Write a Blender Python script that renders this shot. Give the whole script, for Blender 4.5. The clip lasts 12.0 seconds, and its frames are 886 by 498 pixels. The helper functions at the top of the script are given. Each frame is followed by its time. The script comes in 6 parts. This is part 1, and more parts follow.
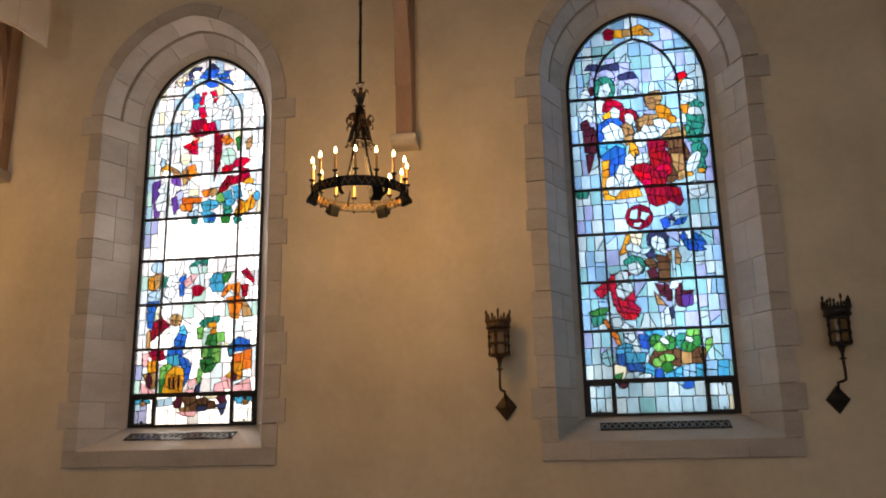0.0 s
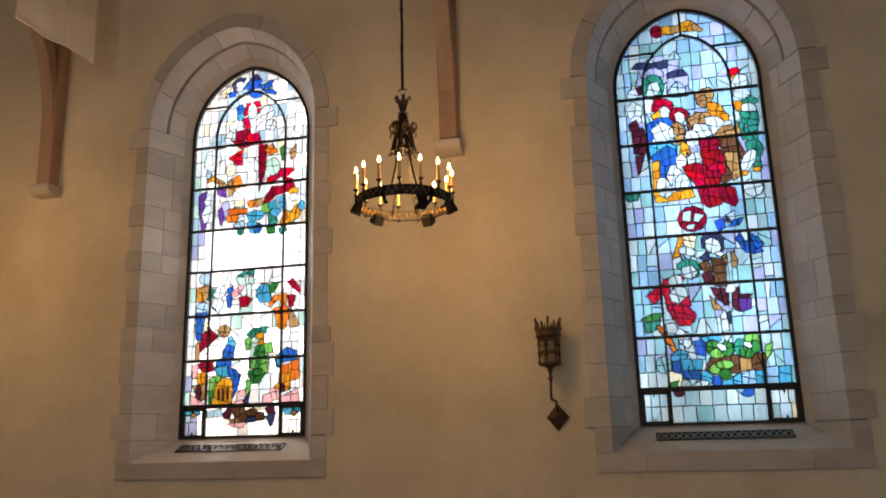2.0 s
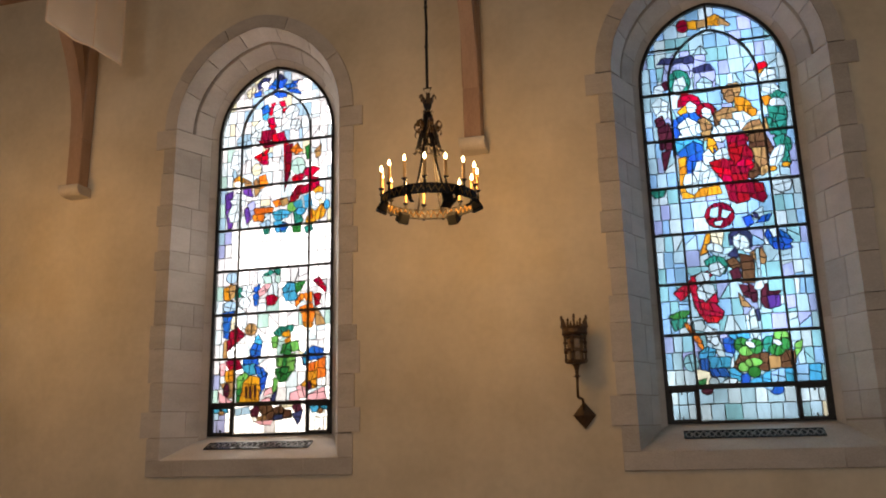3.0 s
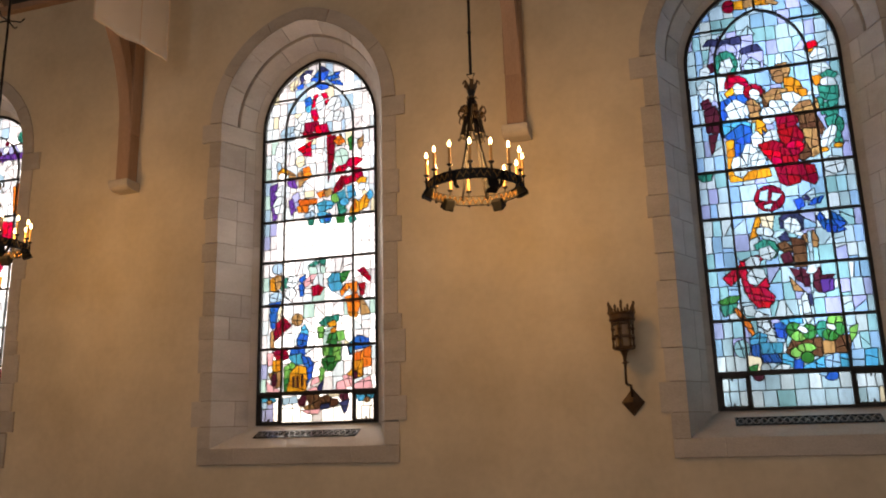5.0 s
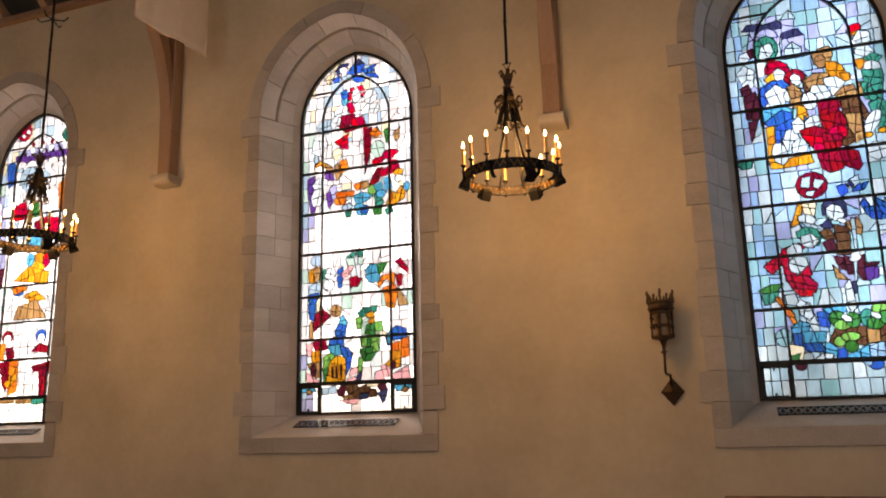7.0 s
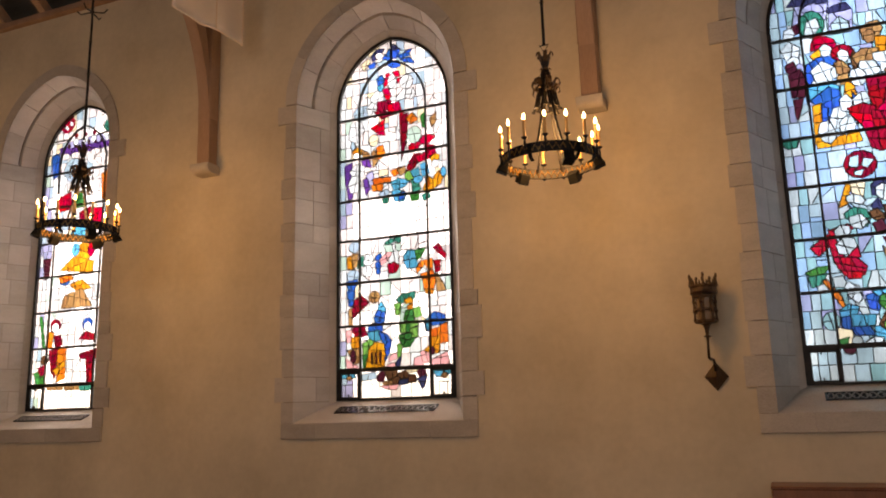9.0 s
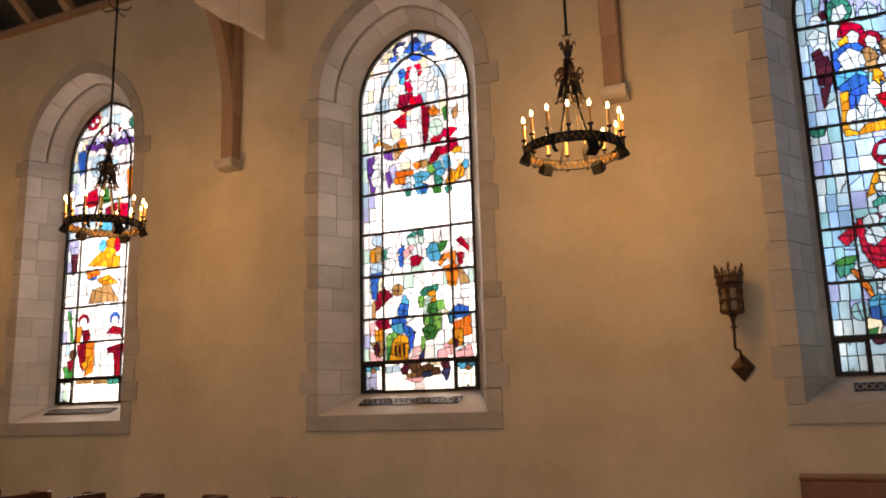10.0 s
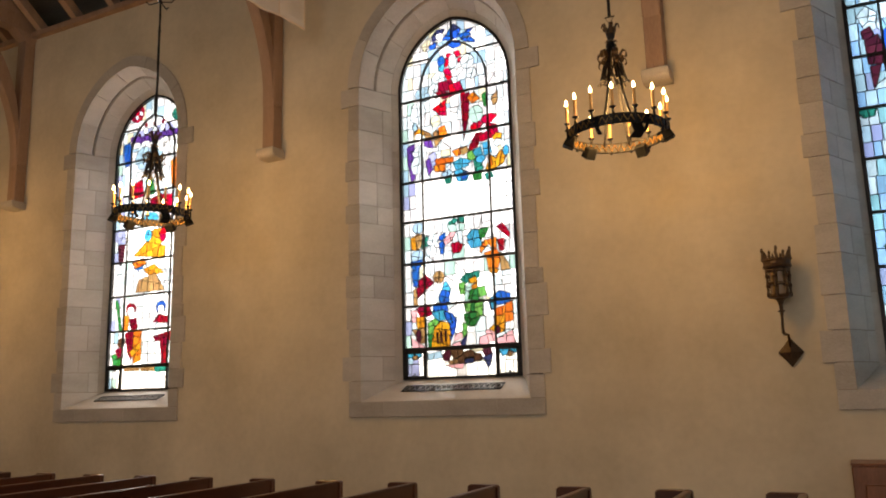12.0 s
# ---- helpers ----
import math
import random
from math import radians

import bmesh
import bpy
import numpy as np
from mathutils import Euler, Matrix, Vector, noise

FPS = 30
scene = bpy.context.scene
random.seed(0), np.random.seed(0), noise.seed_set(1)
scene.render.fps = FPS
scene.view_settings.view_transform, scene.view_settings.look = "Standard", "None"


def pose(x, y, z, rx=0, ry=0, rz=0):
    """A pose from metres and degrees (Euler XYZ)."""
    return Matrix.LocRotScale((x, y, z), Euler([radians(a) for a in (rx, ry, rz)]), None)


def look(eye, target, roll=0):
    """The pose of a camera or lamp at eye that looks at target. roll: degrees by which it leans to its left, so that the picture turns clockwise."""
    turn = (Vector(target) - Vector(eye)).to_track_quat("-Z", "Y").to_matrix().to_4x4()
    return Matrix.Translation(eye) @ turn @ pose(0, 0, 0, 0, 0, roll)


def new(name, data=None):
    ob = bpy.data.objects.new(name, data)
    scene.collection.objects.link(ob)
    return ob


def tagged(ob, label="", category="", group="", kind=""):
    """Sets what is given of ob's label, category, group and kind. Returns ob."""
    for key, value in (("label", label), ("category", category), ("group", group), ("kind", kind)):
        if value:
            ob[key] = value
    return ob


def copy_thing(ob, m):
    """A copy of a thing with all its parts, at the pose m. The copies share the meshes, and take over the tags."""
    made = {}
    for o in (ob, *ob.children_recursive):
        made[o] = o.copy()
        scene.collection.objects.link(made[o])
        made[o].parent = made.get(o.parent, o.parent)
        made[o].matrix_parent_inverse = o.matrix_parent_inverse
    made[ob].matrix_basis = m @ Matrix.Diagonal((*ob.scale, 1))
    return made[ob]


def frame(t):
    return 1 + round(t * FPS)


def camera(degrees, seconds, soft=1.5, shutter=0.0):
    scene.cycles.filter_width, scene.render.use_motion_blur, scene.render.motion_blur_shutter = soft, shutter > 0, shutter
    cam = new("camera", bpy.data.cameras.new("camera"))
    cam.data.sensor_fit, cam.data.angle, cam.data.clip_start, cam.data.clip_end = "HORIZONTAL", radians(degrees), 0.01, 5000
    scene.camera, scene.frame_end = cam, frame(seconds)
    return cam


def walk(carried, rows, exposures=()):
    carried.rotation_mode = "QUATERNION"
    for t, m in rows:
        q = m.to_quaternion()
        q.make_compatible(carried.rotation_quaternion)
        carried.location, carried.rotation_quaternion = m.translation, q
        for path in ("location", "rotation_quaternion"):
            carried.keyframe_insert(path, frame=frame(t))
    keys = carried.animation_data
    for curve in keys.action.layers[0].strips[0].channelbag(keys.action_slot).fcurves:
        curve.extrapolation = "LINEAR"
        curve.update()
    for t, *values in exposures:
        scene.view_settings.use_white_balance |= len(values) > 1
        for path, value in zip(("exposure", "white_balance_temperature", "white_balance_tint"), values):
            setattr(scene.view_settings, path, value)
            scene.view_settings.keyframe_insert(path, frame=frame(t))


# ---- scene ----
# time, eye x y z, yaw, pitch, roll
cam = camera(58.17, 12.0, soft=1.9)
ROWS = [
    (0.0, 4.118, -7.697, 1.701, 9.34, 13.22, -1.20),
    (0.5, 4.106, -7.639, 1.739, 9.99, 13.29, -1.25),
    (1.0, 4.100, -7.593, 1.758, 10.85, 13.42, -1.39),
    (1.5, 4.095, -7.559, 1.772, 11.83, 13.49, -1.48),
    (2.0, 4.090, -7.576, 1.785, 12.72, 13.44, -1.51),
    (2.5, 4.082, -7.580, 1.791, 13.63, 13.37, -1.47),
    (3.0, 4.071, -7.585, 1.793, 14.43, 13.28, -1.43),
    (5.0, 4.008, -7.577, 1.733, 17.29, 12.96, -1.53),
    (5.5, 4.005, -7.572, 1.712, 18.05, 12.92, -1.52),
    (6.0, 4.000, -7.578, 1.714, 18.73, 12.77, -1.43),
    (6.5, 3.995, -7.584, 1.702, 19.34, 12.70, -1.44),
    (7.0, 3.991, -7.606, 1.703, 19.84, 12.52, -1.41),
    (9.0, 3.970, -7.576, 1.711, 22.59, 11.54, -1.48),
    (9.5, 3.958, -7.576, 1.709, 23.38, 11.33, -1.56),
    (10.0, 3.951, -7.583, 1.690, 24.15, 11.18, -1.59),
    (10.5, 3.943, -7.603, 1.666, 24.91, 11.07, -1.66),
    (11.0, 3.924, -7.627, 1.650, 25.57, 10.92, -1.72),
    (11.5, 3.904, -7.624, 1.645, 26.18, 10.74, -1.67),
    (12.0, 3.896, -7.611, 1.645, 26.77, 10.59, -1.54),
]
walk(cam, [(t, pose(x, y, z, 90 + pitch, 0, yaw) @ pose(0, 0, 0, 0, 0, roll)) for t, x, y, z, yaw, pitch, roll in ROWS],
     exposures=[(0.0, 0.46, 6600, 14), (3.0, 0.48, 6600, 14), (5.0, 0.44, 6900, 18), (7.0, 0.46, 7300, 23), (9.5, 0.51, 7450, 24), (12.0, 0.70, 6700, 11)])

# ---- world and large lights ----
world = bpy.data.worlds.new("sky")
scene.world = world
world.use_nodes = True
wn = world.node_tree
sky = wn.nodes.new("ShaderNodeTexSky")
sky.sky_type = "NISHITA"
sky.sun_disc = False
sky.sun_elevation = radians(35)
sky.sun_rotation = radians(-38.7)
wn.links.new(sky.outputs[0], wn.nodes["Background"].inputs[0])
wn.nodes["Background"].inputs[1].default_value = 0.15
sun = new("sun", bpy.data.lights.new("sun", "SUN"))
sun.data.energy, sun.data.angle, sun.data.color = 5.0, radians(0.6), (1.0, 0.95, 0.86)
# high sun behind the stained glass, a little towards the west end
sun.matrix_world = look((-8.0, 10.0, 9.0), (0, 0, 0))

# lamps in the openings: sky behind south lancets, fill from added, unseen north windows
def daylight(name, x, y, tilt, energy, colour):
    li = new(name, bpy.data.lights.new(name, "AREA"))
    li.data.shape, li.data.size, li.data.size_y = "RECTANGLE", 1.5, 4.2
    li.data.energy, li.data.color = energy, colour
    li.matrix_world = pose(x, y, 4.0, tilt, 0, 0)


for x, energy, colour in ((-9.812, 235, (1.0, 0.93, 0.84)), (-4.906, 290, (1.0, 0.93, 0.84)), (0.0, 235, (1.0, 0.93, 0.84)), (4.906, 240, (0.92, 0.96, 1.0))):
    daylight("south_daylight", x, 0.69, -90, energy, colour)
for x, energy in ((-4.906, 62), (0.0, 126), (4.906, 108)):
    daylight("north_daylight", x, -15.45, 60, energy, (1.0, 0.97, 0.94))
# fill lamp at an added, unseen east window, brightens the banner and lower wall
east = new("east_daylight", bpy.data.lights.new("east_daylight", "AREA"))
east.data.shape, east.data.size, east.data.size_y, east.data.energy, east.data.color = "RECTANGLE", 5.2, 3.4, 88, (1.0, 0.97, 0.94)
east.matrix_world = pose(12.4, -9.0, 4.0, 0, 60, 0)

PITCH = 4.906       # bay length
FLOOR, SILL = 0.0, 1.46
EAVES = 7.45        # top of the wall
SPRING, OFF = 5.32, 0.13   # springing height and centre offset of the pointed arches
BAYS = (-3, -2, -1, 0, 1, 2)
NORTH = (-1, 0, 1)


# ---- materials ----
def material(name, colour, rough=0.7, metal=0.0):
    m = bpy.data.materials.new(name)
    m.use_nodes = True
    b = m.node_tree.nodes["Principled BSDF"]
    b.inputs["Base Color"].default_value = (*colour, 1)
    b.inputs["Roughness"].default_value = rough
    b.inputs["Metallic"].default_value = metal
    return m


def textured(name, dark, light, rough=0.8, metal=0.0, coarse=1.2, fine=40.0, bump=0.15, depth=0.01, stretch=(1, 1, 1), vary=0.0, island=False, grain=0.45):
    """Two scales of noise mixed from dark to light, with bump; vary shifts whole pieces."""
    m = material(name, light, rough, metal)
    nt = m.node_tree
    n, l = nt.nodes, nt.links
    b = n["Principled BSDF"]
    co = n.new("ShaderNodeTexCoord")
    ge = n.new("ShaderNodeNewGeometry")
    mp = n.new("ShaderNodeMapping")
    mp.inputs["Scale"].default_value = stretch
    l.new(ge.outputs["Position"], mp.inputs["Vector"])
    big = n.new("ShaderNodeTexNoise")
    big.inputs["Scale"].default_value, big.inputs["Detail"].default_value, big.inputs["Roughness"].default_value = coarse, 5, 0.6
    small = n.new("ShaderNodeTexNoise")
    small.inputs["Scale"].default_value, small.inputs["Detail"].default_value = fine, 6
    l.new(mp.outputs[0], big.inputs["Vector"])
    l.new(mp.outputs[0], small.inputs["Vector"])
    mix = n.new("ShaderNodeMix")
    mix.inputs[0].default_value = grain
    l.new(big.outputs["Fac"], mix.inputs[2])
    l.new(small.outputs["Fac"], mix.inputs[3])
    last = mix.outputs[0]
    if vary:
        rnd = ge.outputs["Random Per Island"] if island else n.new("ShaderNodeObjectInfo").outputs["Random"]
        ma = n.new("ShaderNodeMath")
        ma.operation = "MULTIPLY_ADD"
        l.new(rnd, ma.inputs[0])
        ma.inputs[1].default_value = vary
        l.new(last, ma.inputs[2])
        sub = n.new("ShaderNodeMath")
        sub.operation = "SUBTRACT"
        l.new(ma.outputs[0], sub.inputs[0])
        sub.inputs[1].default_value = vary / 2
        last = sub.outputs[0]
    ramp = n.new("ShaderNodeValToRGB")
    ramp.color_ramp.elements[0].position, ramp.color_ramp.elements[1].position = 0.3, 0.7
    ramp.color_ramp.elements[0].color, ramp.color_ramp.elements[1].color = (*dark, 1), (*light, 1)
    l.new(last, ramp.inputs[0])
    l.new(ramp.outputs[0], b.inputs["Base Color"])
    bp = n.new("ShaderNodeBump")
    bp.inputs["Strength"].default_value, bp.inputs["Distance"].default_value = bump, depth
    l.new(small.outputs["Fac"], bp.inputs["Height"])
    l.new(bp.outputs[0], b.inputs["Normal"])
    return m


def glass_material(name, colour, island=False, even=False):
    """Hand-made stained glass: scatters the daylight behind it, with streaks, seeds and a gloss."""
    m = bpy.data.materials.new(name)
    m.use_nodes = True
    nt = m.node_tree
    n, l = nt.nodes, nt.links
    n.remove(n["Principled BSDF"])
    out = n["Material Output"]
    tr = n.new("ShaderNodeBsdfTranslucent")
    gl = n.new("ShaderNodeBsdfGlossy")
    gl.inputs["Roughness"].default_value = 0.25
    mx = n.new("ShaderNodeMixShader")
    mx.inputs[0].default_value = 0.012
    ge = n.new("ShaderNodeNewGeometry")
    no = n.new("ShaderNodeTexNoise")
    no.inputs["Scale"].default_value, no.inputs["Detail"].default_value, no.inputs["Roughness"].default_value = 5, 7, 0.68
    mp = n.new("ShaderNodeMapping")
    mp.inputs["Scale"].default_value = (1.0, 1.0, 0.45)
    l.new(ge.outputs["Position"], mp.inputs[0])
    l.new(mp.outputs[0], no.inputs["Vector"])
    rnd = ge.outputs["Random Per Island"] if island else n.new("ShaderNodeObjectInfo").outputs["Random"]
    a = n.new("ShaderNodeMath")
    a.operation = "MULTIPLY_ADD"
    l.new(rnd, a.inputs[0])
    a.inputs[1].default_value = 0.35
    l.new(no.outputs["Fac"], a.inputs[2])
    # broad noise puts the uneven brightness of a cloudy sky into the colour
    wide = n.new("ShaderNodeTexNoise")
    wide.inputs["Scale"].default_value, wide.inputs["Detail"].default_value = 1.3, 3
    l.new(mp.outputs[0], wide.inputs["Vector"])
    wr = n.new("ShaderNodeMapRange")
    wr.inputs[1].default_value, wr.inputs[2].default_value = 0.35, 0.68
    wr.inputs[3].default_value, wr.inputs[4].default_value = (0.82, 1.25) if even else (0.62, 1.65)
    l.new(wide.outputs["Fac"], wr.inputs[0])
    hsv = n.new("ShaderNodeHueSaturation")
    hsv.inputs["Color"].default_value = (*colour, 1)
    mr = n.new("ShaderNodeMapRange")
    mr.inputs[1].default_value, mr.inputs[2].default_value = 0.3, 1.0
    mr.inputs[3].default_value, mr.inputs[4].default_value = (0.75, 1.2) if even else (0.45, 1.35)
    l.new(a.outputs[0], mr.inputs[0])
    mu = n.new("ShaderNodeMath")
    mu.operation = "MULTIPLY"
    l.new(mr.outputs[0], mu.inputs[0])
    l.new(wr.outputs[0], mu.inputs[1])
    # dark brush lines of glass paint, fired onto the sheets
    trace = n.new("ShaderNodeTexWave")
    trace.inputs["Scale"].default_value, trace.inputs["Distortion"].default_value = 5.5, 9.0
    trace.inputs["Detail"].default_value, trace.inputs["Detail Scale"].default_value = 2.0, 1.3
    l.new(ge.outputs["Position"], trace.inputs["Vector"])
    tl = n.new("ShaderNodeMapRange")
    tl.inputs[1].default_value, tl.inputs[2].default_value = 0.02, 0.16
    tl.inputs[3].default_value, tl.inputs[4].default_value = (0.8 if min(colour) > 0.05 else 0.42), 1.0
    l.new(trace.outputs["Fac"], tl.inputs[0])
    painted = n.new("ShaderNodeMath")
    painted.operation = "MULTIPLY"
    l.new(mu.outputs[0], painted.inputs[0])
    l.new(tl.outputs[0], painted.inputs[1])
    l.new(painted.outputs[0], hsv.inputs["Value"])
    h = n.new("ShaderNodeMapRange")
    h.inputs[3].default_value, h.inputs[4].default_value = 0.49, 0.51
    l.new(rnd, h.inputs[0])
    l.new(h.outputs[0], hsv.inputs["Hue"])
    l.new(hsv.outputs[0], tr.inputs[0])
    bp = n.new("ShaderNodeBump")
    bp.inputs["Strength"].default_value, bp.inputs["Distance"].default_value = 0.3, 0.004
    l.new(no.outputs["Fac"], bp.inputs["Height"])
    l.new(bp.outputs[0], gl.inputs["Normal"])
    # a part of the light goes straight through
    tp = n.new("ShaderNodeBsdfTransparent")
    l.new(hsv.outputs[0], tp.inputs[0])
    through_mix = n.new("ShaderNodeMixShader")
    through_mix.inputs[0].default_value = 0.6
    l.new(tr.outputs[0], through_mix.inputs[1])
    l.new(tp.outputs[0], through_mix.inputs[2])
    l.new(through_mix.outputs[0], mx.inputs[1])
    l.new(gl.outputs[0], mx.inputs[2])
    l.new(mx.outputs[0], out.inputs[0])
    return m


PLASTER = textured("plaster", (0.45, 0.38, 0.27), (0.70, 0.605, 0.455), 0.9, coarse=0.75, fine=14, bump=0.3, depth=0.006, grain=0.16)
STONE = textured("limestone", (0.34, 0.305, 0.265), (0.52, 0.475, 0.425), 0.8, coarse=2.2, fine=60, bump=0.3, depth=0.003, vary=0.22, stretch=(1, 1, 2.2))
MORTAR = textured("mortar", (0.20, 0.17, 0.14), (0.30, 0.26, 0.22), 0.95, fine=90)
IRON = textured("wrought_iron", (0.012, 0.011, 0.010), (0.035, 0.031, 0.028), 0.5, 0.7, coarse=14, fine=120, bump=0.3, depth=0.002)
LEAD = textured("lead_came", (0.012, 0.012, 0.013), (0.03, 0.03, 0.032), 0.6, 0.3, coarse=12, fine=150)
BRONZE = textured("aged_bronze", (0.045, 0.026, 0.014), (0.13, 0.08, 0.045), 0.5, 0.7, coarse=9, fine=70, bump=0.4, depth=0.003)
GILT = textured("gilt_iron", (0.38, 0.20, 0.05), (0.75, 0.45, 0.13), 0.4, 0.8, coarse=16, fine=90, bump=0.3, depth=0.002)
OAK = textured("brown_timber", (0.27, 0.165, 0.11), (0.43, 0.285, 0.20), 0.6, coarse=1.8, fine=30, stretch=(3.5, 3.5, 0.5), bump=0.2, depth=0.004, vary=0.2)
PEW = textured("pew_wood", (0.045, 0.014, 0.008), (0.11, 0.04, 0.022), 0.28, coarse=2.5, fine=35, stretch=(6, 0.5, 3), bump=0.1, depth=0.002, vary=0.2)
REDWOOD = textured("red_brown_wood", (0.14, 0.05, 0.022), (0.26, 0.105, 0.05), 0.35, coarse=2.2, fine=30, stretch=(4, 4, 0.6), bump=0.1, depth=0.002)
DECK = textured("roof_boards", (0.06, 0.05, 0.042), (0.13, 0.11, 0.09), 0.8, coarse=2, fine=25, stretch=(0.4, 4, 4), vary=0.3)
# floor colour lightened so that it bounces daylight onto the lower wall
TILE = textured("stone_floor", (0.36, 0.32, 0.28), (0.50, 0.46, 0.41), 0.5, coarse=1.5, fine=30)
CLOTH = textured("linen", (0.84, 0.77, 0.68), (0.92, 0.87, 0.79), 0.95, coarse=3, fine=220, bump=0.3, depth=0.002)
cloth_nodes = CLOTH.node_tree
thin = cloth_nodes.nodes.new("ShaderNodeBsdfTranslucent")
thin.inputs[0].default_value = (0.94, 0.88, 0.80, 1)
blend = cloth_nodes.nodes.new("ShaderNodeMixShader")
blend.inputs[0].default_value = 0.35
cloth_nodes.links.new(cloth_nodes.nodes["Principled BSDF"].outputs[0], blend.inputs[1])
cloth_nodes.links.new(thin.outputs[0], blend.inputs[2])
cloth_nodes.links.new(blend.outputs[0], cloth_nodes.nodes["Material Output"].inputs[0])
CANDLE = material("candle_sleeve", (0.62, 0.36, 0.12), 0.5)
AMBER = material("amber_glass", (0.20, 0.115, 0.04), 0.3)
AMBER.node_tree.nodes["Principled BSDF"].inputs["Transmission Weight"].default_value = 0.15
BLACK_PAINT = textured("matt_black_paint", (0.003, 0.003, 0.003), (0.008, 0.008, 0.008), 0.7, coarse=10, fine=90)
BLACK_PAINT.node_tree.nodes["Principled BSDF"].inputs["Specular IOR Level"].default_value = 0.15
BULB = material("lit_bulb", (1, 0.8, 0.5))
BULB.node_tree.nodes["Principled BSDF"].inputs["Emission Color"].default_value = (1.0, 0.62, 0.26, 1)
BULB.node_tree.nodes["Principled BSDF"].inputs["Emission Strength"].default_value = 14


# ---- mesh helpers ----
def finish(name, bm, mat, smooth=False):
    me = bpy.data.meshes.new(name)
    bmesh.ops.recalc_face_normals(bm, faces=bm.faces)
    if smooth:
        for fa in bm.faces:
            fa.smooth = True
    bm.to_mesh(me)
    bm.free()
    me.materials.append(mat)
    return me


def part(name, bm, mat, parent=None, label="", smooth=False):
    """One bmesh as one mesh object under a thing or a part."""
    ob = new(name, finish(name, bm, mat, smooth))
    if parent is not None:
        ob.parent = parent
    if label:
        ob["label"] = label
    return ob


def empty(name, x, y, z):
    ob = new(name)
    ob.matrix_world = pose(x, y, z)
    return ob


def box(bm, lo, hi, bevel=0.0, seg=1):
    r = bmesh.ops.create_cube(bm, size=1.0)
    for v in r["verts"]:
        v.co = Vector([lo[i] + (v.co[i] + 0.5) * (hi[i] - lo[i]) for i in range(3)])
    if bevel:
        es = list({e for v in r["verts"] for e in v.link_edges})
        bmesh.ops.bevel(bm, geom=es, offset=bevel, segments=seg, affect="EDGES")
    return bm


def prism(bm, pts, axis, a, b):
    """Extrude a flat outline along an axis; pts are pairs of the two other axes in order."""
    def place(p, t):
        q = list(p)
        q.insert(axis, t)
        return bm.verts.new(q)
    v0 = [place(p, a) for p in pts]
    v1 = [place(p, b) for p in pts]
    n = len(pts)
    bm.faces.new(v0)
    bm.faces.new(v1)
    for i in range(n):
        bm.faces.new((v0[i], v0[(i + 1) % n], v1[(i + 1) % n], v1[i]))
    return bm


def tube(bm, pts, r, n=8, closed=False):
    """A round bar along points; r is a number or one radius a point."""
    pts = [Vector(p) for p in pts]
    rs = r if isinstance(r, (list, tuple)) else [r] * len(pts)
    rings = []
    m = len(pts)
    for i, p in enumerate(pts):
        a = pts[(i - 1) % m] if (closed or i > 0) else p
        b = pts[(i + 1) % m] if (closed or i < m - 1) else p
        q = (b - a).normalized().to_track_quat("Z", "Y")
        rings.append([bm.verts.new(p + q @ Vector((rs[i] * math.cos(k * 2 * math.pi / n), rs[i] * math.sin(k * 2 * math.pi / n), 0))) for k in range(n)])
    for i in range(m if closed else m - 1):
        A, B = rings[i], rings[(i + 1) % m]
        for k in range(n):
            bm.faces.new((A[k], A[(k + 1) % n], B[(k + 1) % n], B[k]))
    if not closed:
        bm.faces.new(rings[0])
        bm.faces.new(rings[-1])
    return bm


def lathe(bm, prof, n=16, at=(0, 0, 0)):
    """Turn a profile of (radius, height) about the vertical."""
    rings = [[bm.verts.new((at[0] + max(r, 1e-4) * math.cos(k * 2 * math.pi / n), at[1] + max(r, 1e-4) * math.sin(k * 2 * math.pi / n), at[2] + z)) for k in range(n)] for r, z in prof]
    for A, B in zip(rings, rings[1:]):
        for k in range(n):
            bm.faces.new((A[k], A[(k + 1) % n], B[(k + 1) % n], B[k]))
    bm.faces.new(rings[0])
    bm.faces.new(rings[-1])
    return bm


def strap(bm, pts, width, thick, side):
    """A flat bar along points, its width lying along the direction side."""
    side = Vector(side).normalized()
    pts = [Vector(p) for p in pts]
    rings = []
    for i, p in enumerate(pts):
        d = (pts[min(i + 1, len(pts) - 1)] - pts[max(i - 1, 0)]).normalized()
        nrm = d.cross(side).normalized()
        rings.append([bm.verts.new(p + side * (sx * width / 2) + nrm * (sn * thick / 2)) for sx, sn in ((-1, -1), (1, -1), (1, 1), (-1, 1))])
    for A, B in zip(rings, rings[1:]):
        for k in range(4):
            bm.faces.new((A[k], A[(k + 1) % 4], B[(k + 1) % 4], B[k]))
    bm.faces.new(rings[0])
    bm.faces.new(rings[-1])
    return bm


def arch(s, w):
    """The point of a pointed arch of half width w, s from -1 (left springing) over 0 (crown) to 1."""
    th = (1 - abs(s)) * math.acos(OFF / (w + OFF))
    x = (w + OFF) * math.cos(th) - OFF
    return (math.copysign(x, s) if s else 0.0), SPRING + (w + OFF) * math.sin(th)


def outline(w, bottom, n=24):
    """The outline of a lancet as (x, z), from bottom left round to bottom right."""
    return [(-w, bottom)] + [arch(-1 + 2 * i / n, w) for i in range(n + 1)] + [(w, bottom)]


